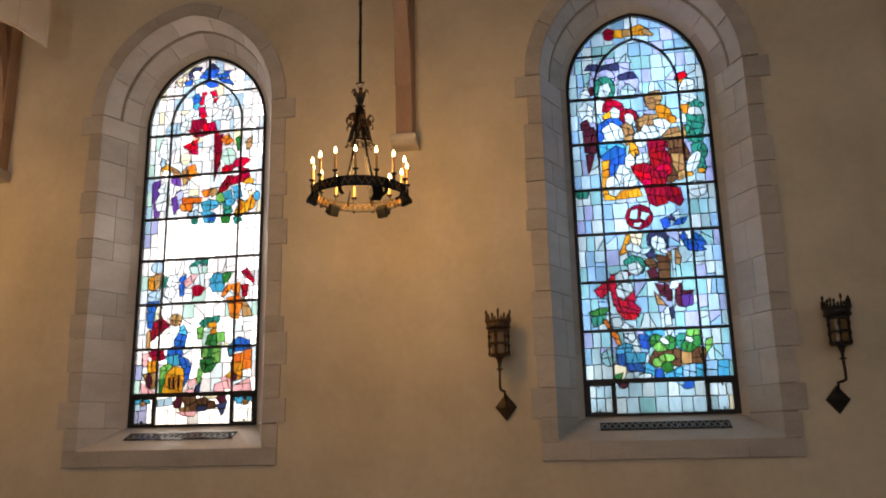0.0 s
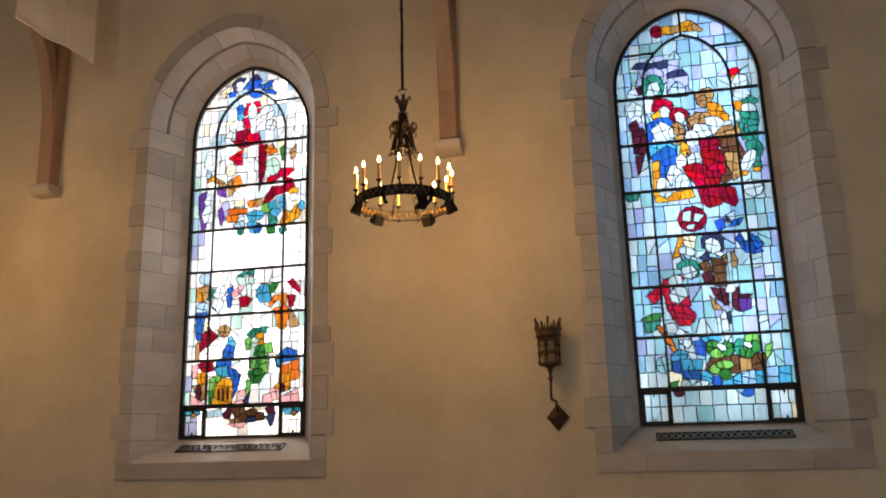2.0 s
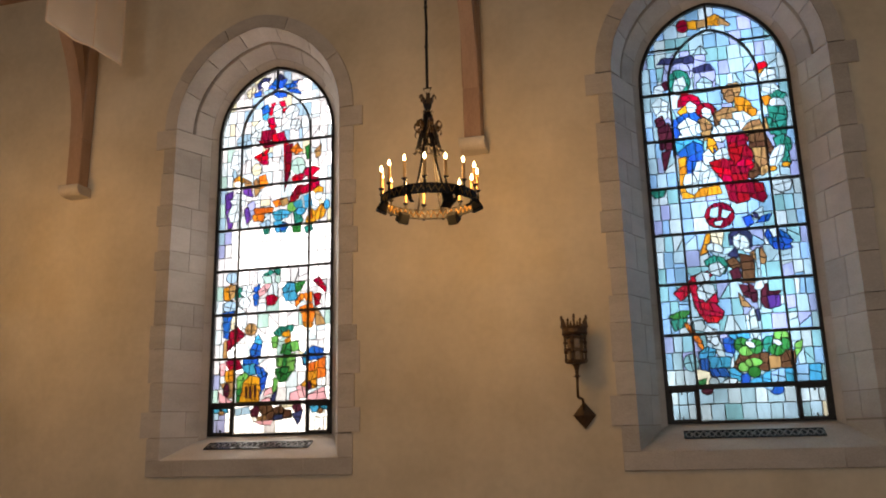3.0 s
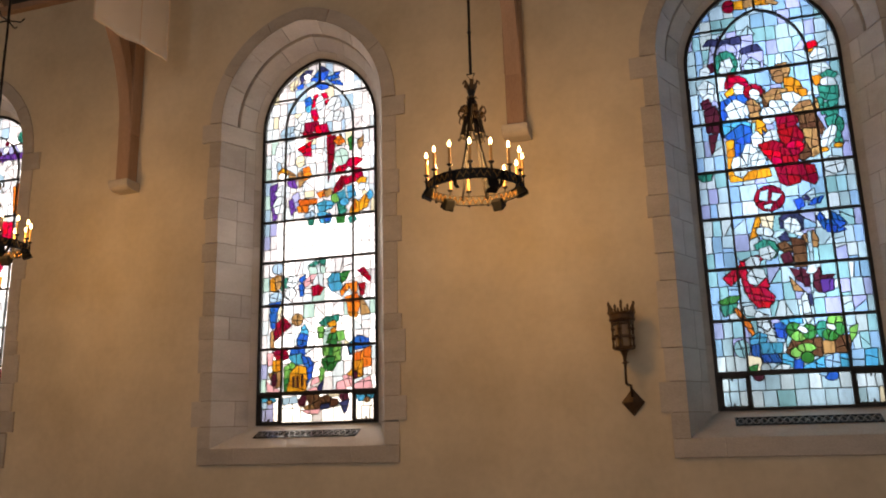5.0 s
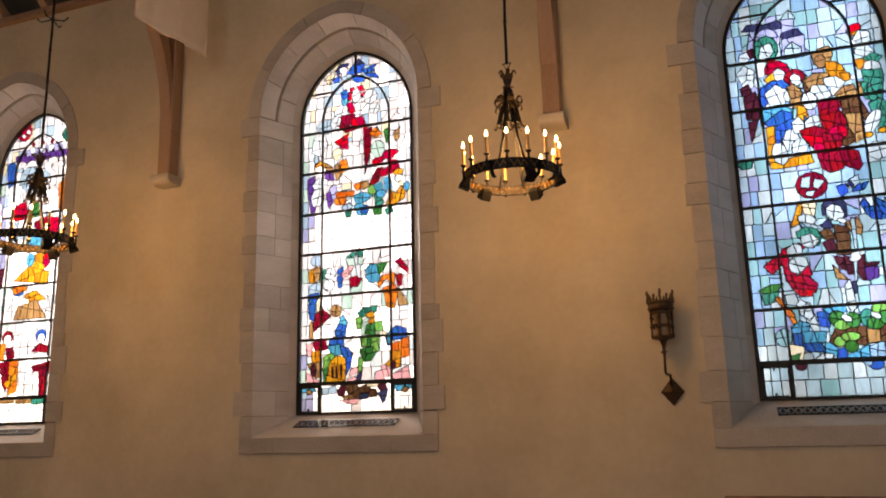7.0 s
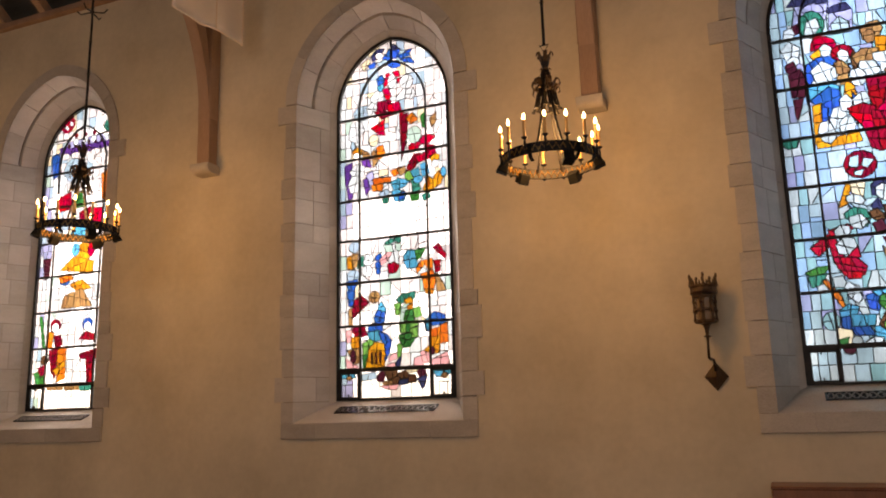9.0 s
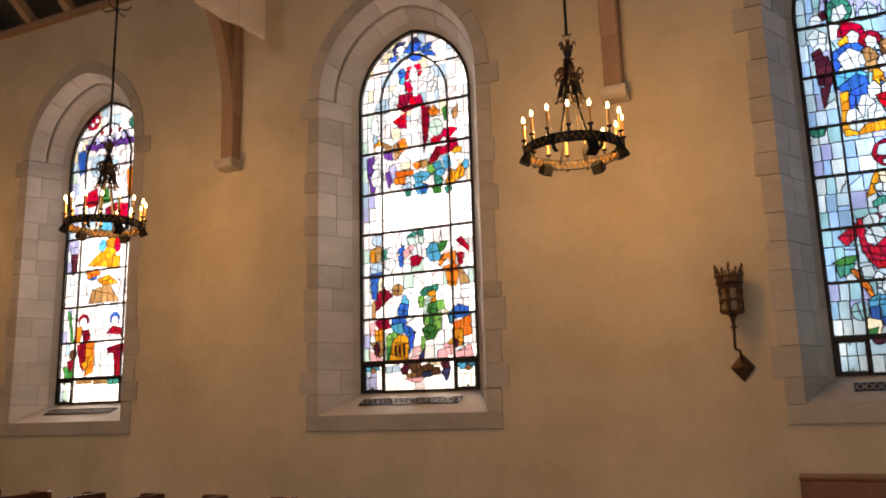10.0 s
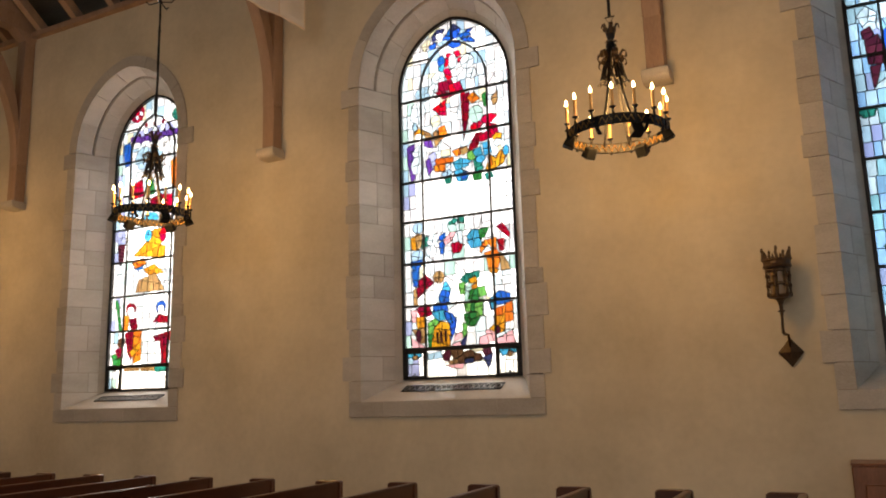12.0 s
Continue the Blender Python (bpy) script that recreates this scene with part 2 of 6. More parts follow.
# ---- the nave walls ----
def pierced_wall(name, y0, y1, bays, x0, x1, w, bottom, label):
    bm = bmesh.new()
    edges = [x0] + [PITCH * (k + 0.5) for k in bays[:-1]] + [x1]
    for k, a, b in zip(bays, edges, edges[1:]):
        c = PITCH * k
        o = [(c + x, z) for x, z in outline(w, bottom)]
        mid = len(o) // 2
        left = [(a, FLOOR), (c, FLOOR), (c, bottom)] + o[:mid + 1] + [(c, EAVES), (a, EAVES)]
        right = [(b, FLOOR), (b, EAVES), (c, EAVES)] + o[mid:] + [(c, bottom), (c, FLOOR)]
        for y in (y0, y1):
            for loop in (left, right):
                bm.faces.new([bm.verts.new((x, y, z)) for x, z in loop])
        ring = o + [(c, bottom)]
        for p, q in zip(ring, ring[1:] + ring[:1]):
            bm.faces.new([bm.verts.new(v) for v in ((p[0], y0, p[1]), (q[0], y0, q[1]), (q[0], y1, q[1]), (p[0], y1, p[1]))])
    bmesh.ops.remove_doubles(bm, verts=bm.verts, dist=1e-4)
    return tagged(part(name, bm, PLASTER), label, "wall", kind="structure")


X0, X1 = -16.0, 12.5
YB = -15.5
pierced_wall("wall_south", 0.0, 0.72, BAYS, X0, X1, 1.10, SILL + 0.08, "warm beige plastered nave wall pierced by tall lancet windows")
pierced_wall("wall_north", YB - 0.72, YB, NORTH, X0, X1, 0.80, 1.86, "warm beige plastered nave wall with tall windows")
gable = [(YB - 0.72, FLOOR), (0.72, FLOOR), (0.72, EAVES), (YB / 2, 13.5), (YB - 0.72, EAVES)]
bm = bmesh.new()
prism(bm, gable, 0, X0 - 0.5, X0)
tagged(part("wall_west", bm, PLASTER), "beige plastered end wall of the nave", "wall", kind="structure")
bm = bmesh.new()
for loop in ([(-7.2, FLOOR), (0.72, FLOOR), (0.72, EAVES), (-7.2, 13.0)], [(YB - 0.72, FLOOR), (-10.8, FLOOR), (-10.8, 11.2), (YB - 0.72, EAVES)],
             [(-10.8, FLOOR), (-7.2, FLOOR), (-7.2, 1.3), (-10.8, 1.3)], [(-10.8, 6.7), (-7.2, 6.7), (-7.2, 13.0), (-10.8, 11.2)]):
    prism(bm, loop, 0, X1, X1 + 0.5)
tagged(part("wall_east", bm, PLASTER), "beige plastered end wall of the nave with a tall window", "wall", kind="structure")
bm = bmesh.new()
box(bm, (X0, YB, -0.2), (X1, 0, 0))
tagged(part("floor", bm, TILE), "stone floor of the nave, made pale to bounce light", "floor", kind="structure")
bm = bmesh.new()
box(bm, (-400, -400, -0.6), (400, 400, -0.25))
tagged(part("ground", bm, textured("lawn", (0.03, 0.05, 0.015), (0.06, 0.09, 0.03), 0.9)), "green lawn around the church", "ground", kind="structure")
# boarded roof
bm = bmesh.new()
for side in (0, 1):
    ya, yb = ((0.9, YB / 2), (YB - 0.9, YB / 2))[side]
    v = [bm.verts.new(p) for p in ((X0 - .5, ya, EAVES + 0.05), (X1 + .5, ya, EAVES + 0.05), (X1 + .5, yb, 13.4), (X0 - .5, yb, 13.4))]
    u = [bm.verts.new(p.co + Vector((0, 0, 0.25))) for p in v]
    bm.faces.new(v)
    bm.faces.new(u)
    for i in range(4):
        bm.faces.new((v[i], v[(i + 1) % 4], u[(i + 1) % 4], u[i]))
tagged(part("ceiling", bm, DECK), "dark boarded open timber roof", "ceiling", kind="structure")


# ---- window surrounds: quoins, voussoirs, sill ----
FACE, OPEN, SPLAY, SPLAY_Y, RET, RET_Y, GLASS_Y = -0.026, 1.00, 0.80, 0.40, 0.733, 0.472, 0.50
JOINT = 0.0035


def on_splay(t):
    """The line of the splayed reveal from the wall face (t 0) to its inner edge (t 1)."""
    return OPEN + (SPLAY - OPEN) * t, SPLAY_Y * t


def course(parent, c, side, z0, z1, xo, cut, name="stone"):
    """One course of a jamb: a face stone that turns into the reveal, cut in two where cut is below 1."""
    z0, z1 = z0 + JOINT, z1 - JOINT
    px, py = on_splay(cut)
    face = [(xo, FACE), (OPEN, FACE), (px, py), (px + 0.09, py + 0.03), (OPEN + 0.09, 0.02), (xo, 0.02)]
    pieces = [face]
    if cut < 0.99:
        qx, qy = on_splay(cut + 0.012)
        pieces.append([(qx, qy), (SPLAY, SPLAY_Y), (SPLAY + 0.15, SPLAY_Y + 0.06), (qx + 0.15, qy + 0.06)])
    for pts in pieces:
        bm = bmesh.new()
        prism(bm, [(c + side * x, y) for x, y in pts], 2, z0, z1)
        part(name, bm, STONE, parent)


def ring_piece(parent, c, prof, s0, s1, name="voussoir", n=8):
    """A stone of the arch: a closed profile of (half width, depth) swept from s0 to s1."""
    bm = bmesh.new()
    loops = []
    for i in range(n + 1):
        s = s0 + (s1 - s0) * i / n
        lp = []
        for w, y in prof:
            x, z = arch(s, w)
            lp.append(bm.verts.new((c + x, y, z)))
        loops.append(lp)
    m = len(prof)
    for A, B in zip(loops, loops[1:]):
        for k in range(m):
            bm.faces.new((A[k], A[(k + 1) % m], B[(k + 1) % m], B[k]))
    bm.faces.new(loops[0])
    bm.faces.new(loops[-1])
    part(name, bm, STONE, parent)


Z_LEFT = (1.854, 2.127, 2.43, 2.794, 3.053, 3.314, 3.666, 3.88, 4.172, 4.412, 4.786, 5.089, 5.315)
X_LEFT = (1.242, 1.152, 1.183, 1.191, 1.153, 1.153, 1.193, 1.162, 1.194, 1.163, 1.147, 1.253)
Z_RIGHT = (1.863, 2.105, 2.437, 2.771, 2.932, 3.30, 3.687, 3.966, 4.217, 4.48, 4.80, 5.09, 5.315)
X_RIGHT = (1.231, 1.171, 1.229, 1.193, 1.150, 1.153, 1.205, 1.153, 1.185, 1.154, 1.155, 1.262)


def surround(k):
    c = PITCH * k
    rnd = random.Random(40 + k)
    top = empty("window_surround", c, 0, SILL)
    top.matrix_world = Matrix()
    tagged(top, "grey limestone window surround with toothed quoins and splayed reveal", "window surround", "window surrounds", "structure")
    for side, zs, xs in ((-1, Z_LEFT, X_LEFT), (1, Z_RIGHT, X_RIGHT)):
        for i, (a, b) in enumerate(zip(zs, zs[1:])):
            cut = rnd.choice((0.38, 0.7, 1.0, 0.62, 1.0, 0.5))
            xo = xs[i] + (rnd.uniform(-0.02, 0.025) if k else 0)
            course(top, c, side, a, b, xo, cut)
        # inner return of the jamb beside the glass
        za = SILL + 0.3
        while za < SPRING - 0.01:
            zb = min(za + rnd.uniform(0.5, 0.85), SPRING)
            if SPRING - zb < 0.25:
                zb = SPRING
            bm = bmesh.new()
            prism(bm, [(c + side * x, y) for x, y in ((SPLAY, SPLAY_Y + 0.002), (RET, RET_Y), (RET, 0.56), (1.0, 0.56), (1.0, SPLAY_Y + 0.002))], 2, za + 0.002, zb - 0.002)
            part("jamb_stone", bm, STONE, top)
            za = zb
        # foot of the jamb beside the sill
        bm = bmesh.new()
        prism(bm, [(c + side * x, y) for x, y in ((1.155, FACE), (OPEN, FACE), (SPLAY, SPLAY_Y), (1.09, 0.42), (1.09, 0.02), (1.155, 0.02))], 2, 1.626, 1.854 - JOINT)
        part("stone", bm, STONE, top)
    # arch: face ring, outer order, inner order
    e = 0.0022
    for joints, prof in (
        ((-1, -0.66, -0.24, 0.2, 0.63, 1), [(1.155, FACE), (OPEN, FACE), (OPEN + 0.03, 0.05), (1.155, 0.03)]),
        ((-1, -0.72, -0.44, -0.16, 0.13, 0.42, 0.71, 1), [(OPEN - 0.003, FACE + 0.004), (0.915, 0.170), (0.922, 0.186), (0.955, 0.190), (1.08, 0.216), (1.06, 0.06)]),
        ((-1, -0.8, -0.55, -0.27, 0.02, 0.3, 0.56, 0.8, 1), [(0.905, 0.222), (0.893, 0.238), (SPLAY, SPLAY_Y), (1.05, 0.42), (1.05, 0.222)]),
        ((-1, -0.6, -0.2, 0.2, 0.6, 1), [(SPLAY - 0.002, SPLAY_Y + 0.002), (RET, RET_Y), (RET, 0.56), (1.0, 0.56), (1.0, SPLAY_Y + 0.021)]),
    ):
        for a, b in zip(joints, joints[1:]):
            ring_piece(top, c, prof, a + e, b - e)
    # mortar behind the joints
    bm = bmesh.new()
    for side in (-1, 1):
        prism(bm, [(c + side * x, y) for x, y in ((1.14, -0.006), (OPEN + 0.006, -0.005), (SPLAY + 0.006, SPLAY_Y), (RET + 0.006, RET_Y + 0.01), (RET + 0.006, 0.55), (1.085, 0.55), (1.085, 0.03), (1.14, 0.03))], 2, SILL + 0.1, SPRING)
    part("mortar", bm, MORTAR, top)
    bm = bmesh.new()
    prof = [(1.145, -0.006), (OPEN + 0.008, 0.0), (0.968, 0.205), (SPLAY + 0.016, SPLAY_Y + 0.005), (RET + 0.010, RET_Y + 0.01), (RET + 0.010, 0.55), (1.085, 0.55), (1.085, 0.03)]
    loops = []
    for i in range(41):
        loops.append([bm.verts.new((c + arch(-1 + i / 20, w)[0], y, arch(-1 + i / 20, w)[1])) for w, y in prof])
    for A, B in zip(loops, loops[1:]):
        for q in range(len(prof)):
            bm.faces.new((A[q], A[(q + 1) % len(prof)], B[(q + 1) % len(prof)], B[q]))
    part("mortar", bm, MORTAR, top)
    # sloped sill in one slab with a front course of three stones
    bm = bmesh.new()
    prism(bm, [(FACE, 1.626), (0.52, 1.872), (0.52, 1.5), (FACE, 1.5)], 0, c - 0.995, c + 0.995)
    part("sill", bm, STONE, top)
    xs = (-1.155, rnd.uniform(-0.75, -0.3), rnd.uniform(0.2, 0.7), 1.155)
    for a, b in zip(xs, xs[1:]):
        bm = bmesh.new()
        box(bm, (c + a + 0.002, FACE - 0.003, SILL), (c + b - 0.002, 0.05, 1.622), 0.003)
        part("sill_stone", bm, STONE, top)
    return top


for k in BAYS:
    surround(k)


# ---- floor grilles on the sills ----
def grille(k):
    c = PITCH * k
    slope = math.atan2(0.246, 0.526)
    L, W = 1.20, 0.155
    g = empty("sill_grille", c, 0, 0)
    g.matrix_world = pose(c - 0.008, 0.255, 1.626 + 0.255 * 0.4677 + 0.006) @ Matrix.Rotation(slope, 4, "X")
    tagged(g, "black cast iron openwork vent grille lying on the sill", "vent grille", "sill grilles")
    bm = bmesh.new()
    for a, b in (((-L / 2, -W / 2), (L / 2, -W / 2 + 0.014)), ((-L / 2, W / 2 - 0.014), (L / 2, W / 2)), ((-L / 2, -W / 2), (-L / 2 + 0.014, W / 2)), ((L / 2 - 0.014, -W / 2), (L / 2, W / 2))):
        box(bm, (*a, 0), (*b, 0.014), 0.002)
    part("frame", bm, IRON, g)
    # black sheet stands in for the shade in the opening under the grille
    bm = bmesh.new()
    box(bm, (-L / 2 + 0.01, -W / 2 + 0.01, 0.0), (L / 2 - 0.01, W / 2 - 0.01, 0.002))
    part("backing", bm, material("void_shade", (0.004, 0.004, 0.004), 0.9), g)
    n = 9
    step = (L - 0.03) / n
    for i in range(n):
        x = -L / 2 + 0.015 + step * (i + 0.5)
        bm = bmesh.new()
        for sg in (-1, 1):
            pts = [(x - step / 2 + step * j / 8, sg * (W / 2 - 0.02) * math.sin(j * math.pi / 4), 0.009) for j in range(9)]
            strap(bm, pts, 0.009, 0.008, (0, 0, 1))
        tube(bm, [(x + 0.02 * math.cos(a * math.pi / 4), 0.02 * math.sin(a * math.pi / 4), 0.009) for a in range(8)], 0.004, 5, True)
        part("scroll", bm, textured("worn_iron", (0.10, 0.09, 0.083), (0.24, 0.22, 0.20), 0.6, 0.2) if i == 0 and "worn_iron" not in bpy.data.materials else bpy.data.materials["worn_iron"], g)


for k in (-1, 0, 1):
    grille(k)


# ---- stained glass ----
def halfplane(poly, px, pz, nx, nz):
    """The part of a convex polygon on the side of the line that (nx, nz) points to."""
    out = []
    for (ax, az), (bx, bz) in zip(poly, poly[1:] + poly[:1]):
        da, db = (ax - px) * nx + (az - pz) * nz, (bx - px) * nx + (bz - pz) * nz
        if da >= 0:
            out.append((ax, az))
        if da * db < 0:
            t = da / (da - db)
            out.append((ax + t * (bx - ax), az + t * (bz - az)))
    return out


def area(poly):
    return 0.5 * sum(a[0] * b[1] - b[0] * a[1] for a, b in zip(poly, poly[1:] + poly[:1]))


def ccw(poly):
    return poly if area(poly) > 0 else poly[::-1]


def inside_outside(poly, shape):
    """Cut a convex polygon by a convex counterclockwise shape: the part inside and the parts outside."""
    outs, rest = [], poly
    for (ax, az), (bx, bz) in zip(shape, shape[1:] + shape[:1]):
        nx, nz = -(bz - az), bx - ax
        o = halfplane(rest, ax, az, -nx, -nz)
        rest = halfplane(rest, ax, az, nx, nz)
        if len(o) > 2 and abs(area(o)) > 1e-6:
            outs.append(o)
        if len(rest) < 3:
            return None, outs
    return rest, outs


def inset(poly, d):
    """A convex polygon with all edges moved inwards by d."""
    out = poly
    for (ax, az), (bx, bz) in zip(poly, poly[1:] + poly[:1]):
        L = math.hypot(bx - ax, bz - az)
        if L < 1e-7:
            continue
        nx, nz = -(bz - az) / L, (bx - ax) / L
        out = halfplane(out, ax + nx * d, az + nz * d, nx, nz)
        if len(out) < 3:
            return None
    return out


def E(colour, x, z, rx, rz, turn=0, n=11):
    """A rounded patch of glass."""
    t = radians(turn)
    return colour, [(x + rx * math.cos(a) * math.cos(t) - rz * math.sin(a) * math.sin(t), z + rx * math.cos(a) * math.sin(t) + rz * math.sin(a) * math.cos(t)) for a in [i * 2 * math.pi / n + 0.2 for i in range(n)]]


def Q(colour, *c):
    """A patch with straight sides, its corners in turn."""
    return colour, ccw(list(zip(c[0::2], c[1::2])))


COLOURS = dict(
    white=(0.93, 0.95, 0.96), opal=(0.84, 0.85, 0.90), ice=(0.62, 0.74, 0.82), pale=(0.36, 0.56, 0.74), mint=(0.42, 0.64, 0.60), lilac=(0.34, 0.38, 0.66),
    frost=(0.37, 0.58, 0.70), mist=(0.52, 0.68, 0.76), aqua=(0.24, 0.52, 0.60), azure=(0.25, 0.48, 0.76), peri=(0.33, 0.40, 0.70),
    cream=(0.80, 0.76, 0.55), pink=(0.80, 0.42, 0.48), red=(0.35, 0.002, 0.026), crimson=(0.17, 0.003, 0.016), blue=(0.01, 0.075, 0.36),
    cyan=(0.04, 0.28, 0.48), teal=(0.015, 0.17, 0.13), green=(0.018, 0.14, 0.03), lime=(0.12, 0.34, 0.07), gold=(0.50, 0.21, 0.012),
    orange=(0.55, 0.13, 0.012), brown=(0.075, 0.035, 0.018), tan=(0.26, 0.15, 0.06), purple=(0.085, 0.03, 0.22), plum=(0.05, 0.009, 0.02), slate=(0.02, 0.026, 0.075))
# plain white glass is nearly clear, the tinted pot-metal sheets pass far less
COLOURS = {k: tuple(0.46 * q for q in v) if k == "white" else tuple(q * {"ice": 0.23, "opal": 0.20, "pink": 0.20, "cream": 0.20, "pale": 0.20, "lilac": 0.22, "mint": 0.22}.get(k, 0.21 if min(v) > 0.2 else 0.28) for q in v) for k, v in COLOURS.items()}
EVEN = ("white", "ice", "opal", "pink", "cream", "pale", "lilac", "mint")
GLASS = {k: glass_material("glass_" + k, v, False, k in EVEN) for k, v in COLOURS.items()}
GLASS_J = {k: glass_material("glass_small_" + k, v, True, k in EVEN) for k, v in COLOURS.items()}
CAME = 0.0056
BAR_Z = (2.197, 2.70, 3.20, 3.705, 4.19, 4.70, 5.21)
BAR_X = 0.437


def outside_of(p, q, shape):
    """The stretches of the line from p to q that lie outside a convex shape, as fractions."""
    lo, hi = 0.0, 1.0
    for (ax, az), (bx, bz) in zip(shape, shape[1:] + shape[:1]):
        nx, nz = -(bz - az), bx - ax
        da, db = (p[0] - ax) * nx + (p[1] - az) * nz, (q[0] - ax) * nx + (q[1] - az) * nz
        if da < 0 and db < 0:
            return [(0.0, 1.0)]
        if da < 0:
            lo = max(lo, da / (da - db))
        elif db < 0:
            hi = min(hi, da / (da - db))
    if lo >= hi:
        return [(0.0, 1.0)]
    return [(u, v) for u, v in ((0.0, lo), (hi, 1.0)) if v - u > 1e-4]


def glaze(bay, number, label, shapes, ground, seed):
    """A leaded window: rectangular quarries, with the coloured shapes set into them, cames, bars and frame."""
    c = PITCH * bay
    rnd = random.Random(seed)
    W, B = 0.714, 1.872
    lancet = ccw(outline(W, B, 28))
    panes, lines = {}, []          # panes: colour and polygons of one sheet of glass; lines: came, layer
    zrows = [B]
    for a, b in zip((B,) + BAR_Z, BAR_Z + (6.3,)):
        n = 2 if b - a < 0.35 else 3 if b - a < 0.6 else 7
        zrows += [a + (b - a) * (i + 1) / n for i in range(n)]
    for z0, z1 in zip(zrows, zrows[1:]):
        xs = [-W, -0.63 + rnd.uniform(-.012, .012), -0.545 + rnd.uniform(-.012, .012), -BAR_X]
        xs += [-BAR_X + 2 * BAR_X * i / 7 + (rnd.uniform(-0.022, 0.022) if 0 < i < 7 else 0) for i in range(1, 8)]
        xs += [0.54 + rnd.uniform(-.012, .012), 0.635 + rnd.uniform(-.012, .012), W]
        for a, b in zip(xs, xs[1:]):
            q, _ = inside_outside([(a, z0), (b, z0), (b, z1), (a, z1)], lancet)
            if q and area(q) > 1e-4:
                sheets = [q]
                if -0.5 < 0.5 * (a + b) < 0.66 and (2.2 < z0 < 3.6 or 4.1 < z0 < 5.5) and rnd.random() < 0.6:
                    # an odd-shaped pair of pieces in the pictured parts
                    ang, px, pz = rnd.uniform(0, math.pi), rnd.uniform(a + 0.03, b - 0.03), rnd.uniform(z0 + 0.03, z1 - 0.03)
                    two = [halfplane(q, px, pz, sg * math.cos(ang), sg * math.sin(ang)) for sg in (1, -1)]
                    if all(len(t) > 2 and abs(area(t)) > 1e-4 for t in two):
                        sheets = two
                        edge = [p for p in two[0] if abs((p[0] - px) * math.cos(ang) + (p[1] - pz) * math.sin(ang)) < 1e-6]
                        if len(edge) == 2:
                            lines.append((edge[0], edge[1], 0))
                for t in sheets:
                    panes[len(panes)] = (ground(0.5 * (a + b), 0.5 * (z0 + z1), rnd), [t])
                slant = rnd.uniform(-0.012, 0.012)
                lines += [((a, z0), (b, z0 + slant * 0.4), 0), ((b, z0), (b + slant * 0.5, z1), 0)]
    shapes = list(shapes)
    for layer, (colour, sh) in enumerate(shapes, 1):
        # the shape is itself leaded from a few pieces
        bits = [sh]
        xs, zs = [p[0] for p in sh], [p[1] for p in sh]
        lines += [(p, q, layer) for p, q in zip(sh, sh[1:] + sh[:1])]
        for lo, hi, ax in ((min(zs), max(zs), 1), (min(xs), max(xs), 0)):
            cuts = int((hi - lo) / 0.135)
            for i in range(cuts):
                t = lo + (hi - lo) * (i + 1) / (cuts + 1) + rnd.uniform(-0.015, 0.015)
                ang = rnd.uniform(-0.4, 0.4) + (math.pi / 2 if ax == 1 else 0)
                px, pz = (sum(xs) / len(xs), t) if ax == 1 else (t, sum(zs) / len(zs))
                nx, nz = math.cos(ang), math.sin(ang)
                cutbits = []
                for q in bits:
                    for sg in (1, -1):
                        h = halfplane(q, px, pz, sg * nx, sg * nz)
                        if len(h) > 2 and abs(area(h)) > 1e-6:
                            cutbits.append(h)
                bits = cutbits
                far = ((px - nz * 2, pz + nx * 2), (px + nz * 2, pz - nx * 2))
                gaps = outside_of(*far, sh)
                if len(gaps) == 2:
                    at = lambda t: (far[0][0] + t * (far[1][0] - far[0][0]), far[0][1] + t * (far[1][1] - far[0][1]))
                    lines.append((at(gaps[0][1]), at(gaps[1][0]), layer))
        for key in list(panes):
            col, polys = panes[key]
            left = []
            for q in polys:
                i, outs = inside_outside(q, sh)
                if i is None or abs(area(i)) < 1e-6:
                    left.append(q)
                else:
                    left += outs
            panes[key] = (col, left)
        for q in bits:
            i, _ = inside_outside(ccw(q), lancet)
            if i and area(i) > 1e-5:
                panes[len(panes)] = (colour, [i])
    win = empty("window_%d" % number, c, GLASS_Y, B)
    win.matrix_world = Matrix()
    tagged(win, label, "stained glass window", "stained glass windows", "structure")
    ready = sorted(((sum(abs(area(q)) for q in polys), key, col, polys) for key, (col, polys) in panes.items() if polys), key=lambda r: (-r[0], r[1]))
    joined = {}
    for idx, (ar, key, col, polys) in enumerate(ready):
        if ar < 1e-5:
            continue
        vs, fs = ([], []) if idx < 300 else joined.setdefault(col, ([], []))
        for q in polys:
            fs.append(tuple(range(len(vs), len(vs) + len(q))))
            vs += [(c + x, GLASS_Y, z) for x, z in q]
        if idx < 300:
            me = bpy.data.meshes.new("pane")
            me.from_pydata(vs, [], fs)
            me.materials.append(GLASS[col])
            new("pane", me).parent = win
    for col, (vs, fs) in joined.items():
        me = bpy.data.meshes.new("small_panes")
        me.from_pydata(vs, [], fs)
        me.materials.append(GLASS_J[col])
        tagged(new("small_panes", me), kind="stuff").parent = win
    # lead cames: rounded strips over every joint
    vs, fs = [], []
    for p, q, layer in lines:
        pieces = [(0.0, 1.0)]
        for _, sh in shapes[layer:]:
            cut = outside_of(p, q, sh)
            pieces = [(max(a, u), min(b, v)) for a, b in pieces for u, v in cut if min(b, v) - max(a, u) > 1e-4]
        gaps = outside_of(p, q, lancet)
        lo = gaps[0][1] if gaps and gaps[0][0] == 0.0 else 0.0
        hi = gaps[-1][0] if gaps and gaps[-1][1] == 1.0 else 1.0
        if gaps == [(0.0, 1.0)]:
            continue
        L = math.hypot(q[0] - p[0], q[1] - p[1])
        if L < 1e-5:
            continue
        r = CAME * rnd.uniform(0.75, 1.15)
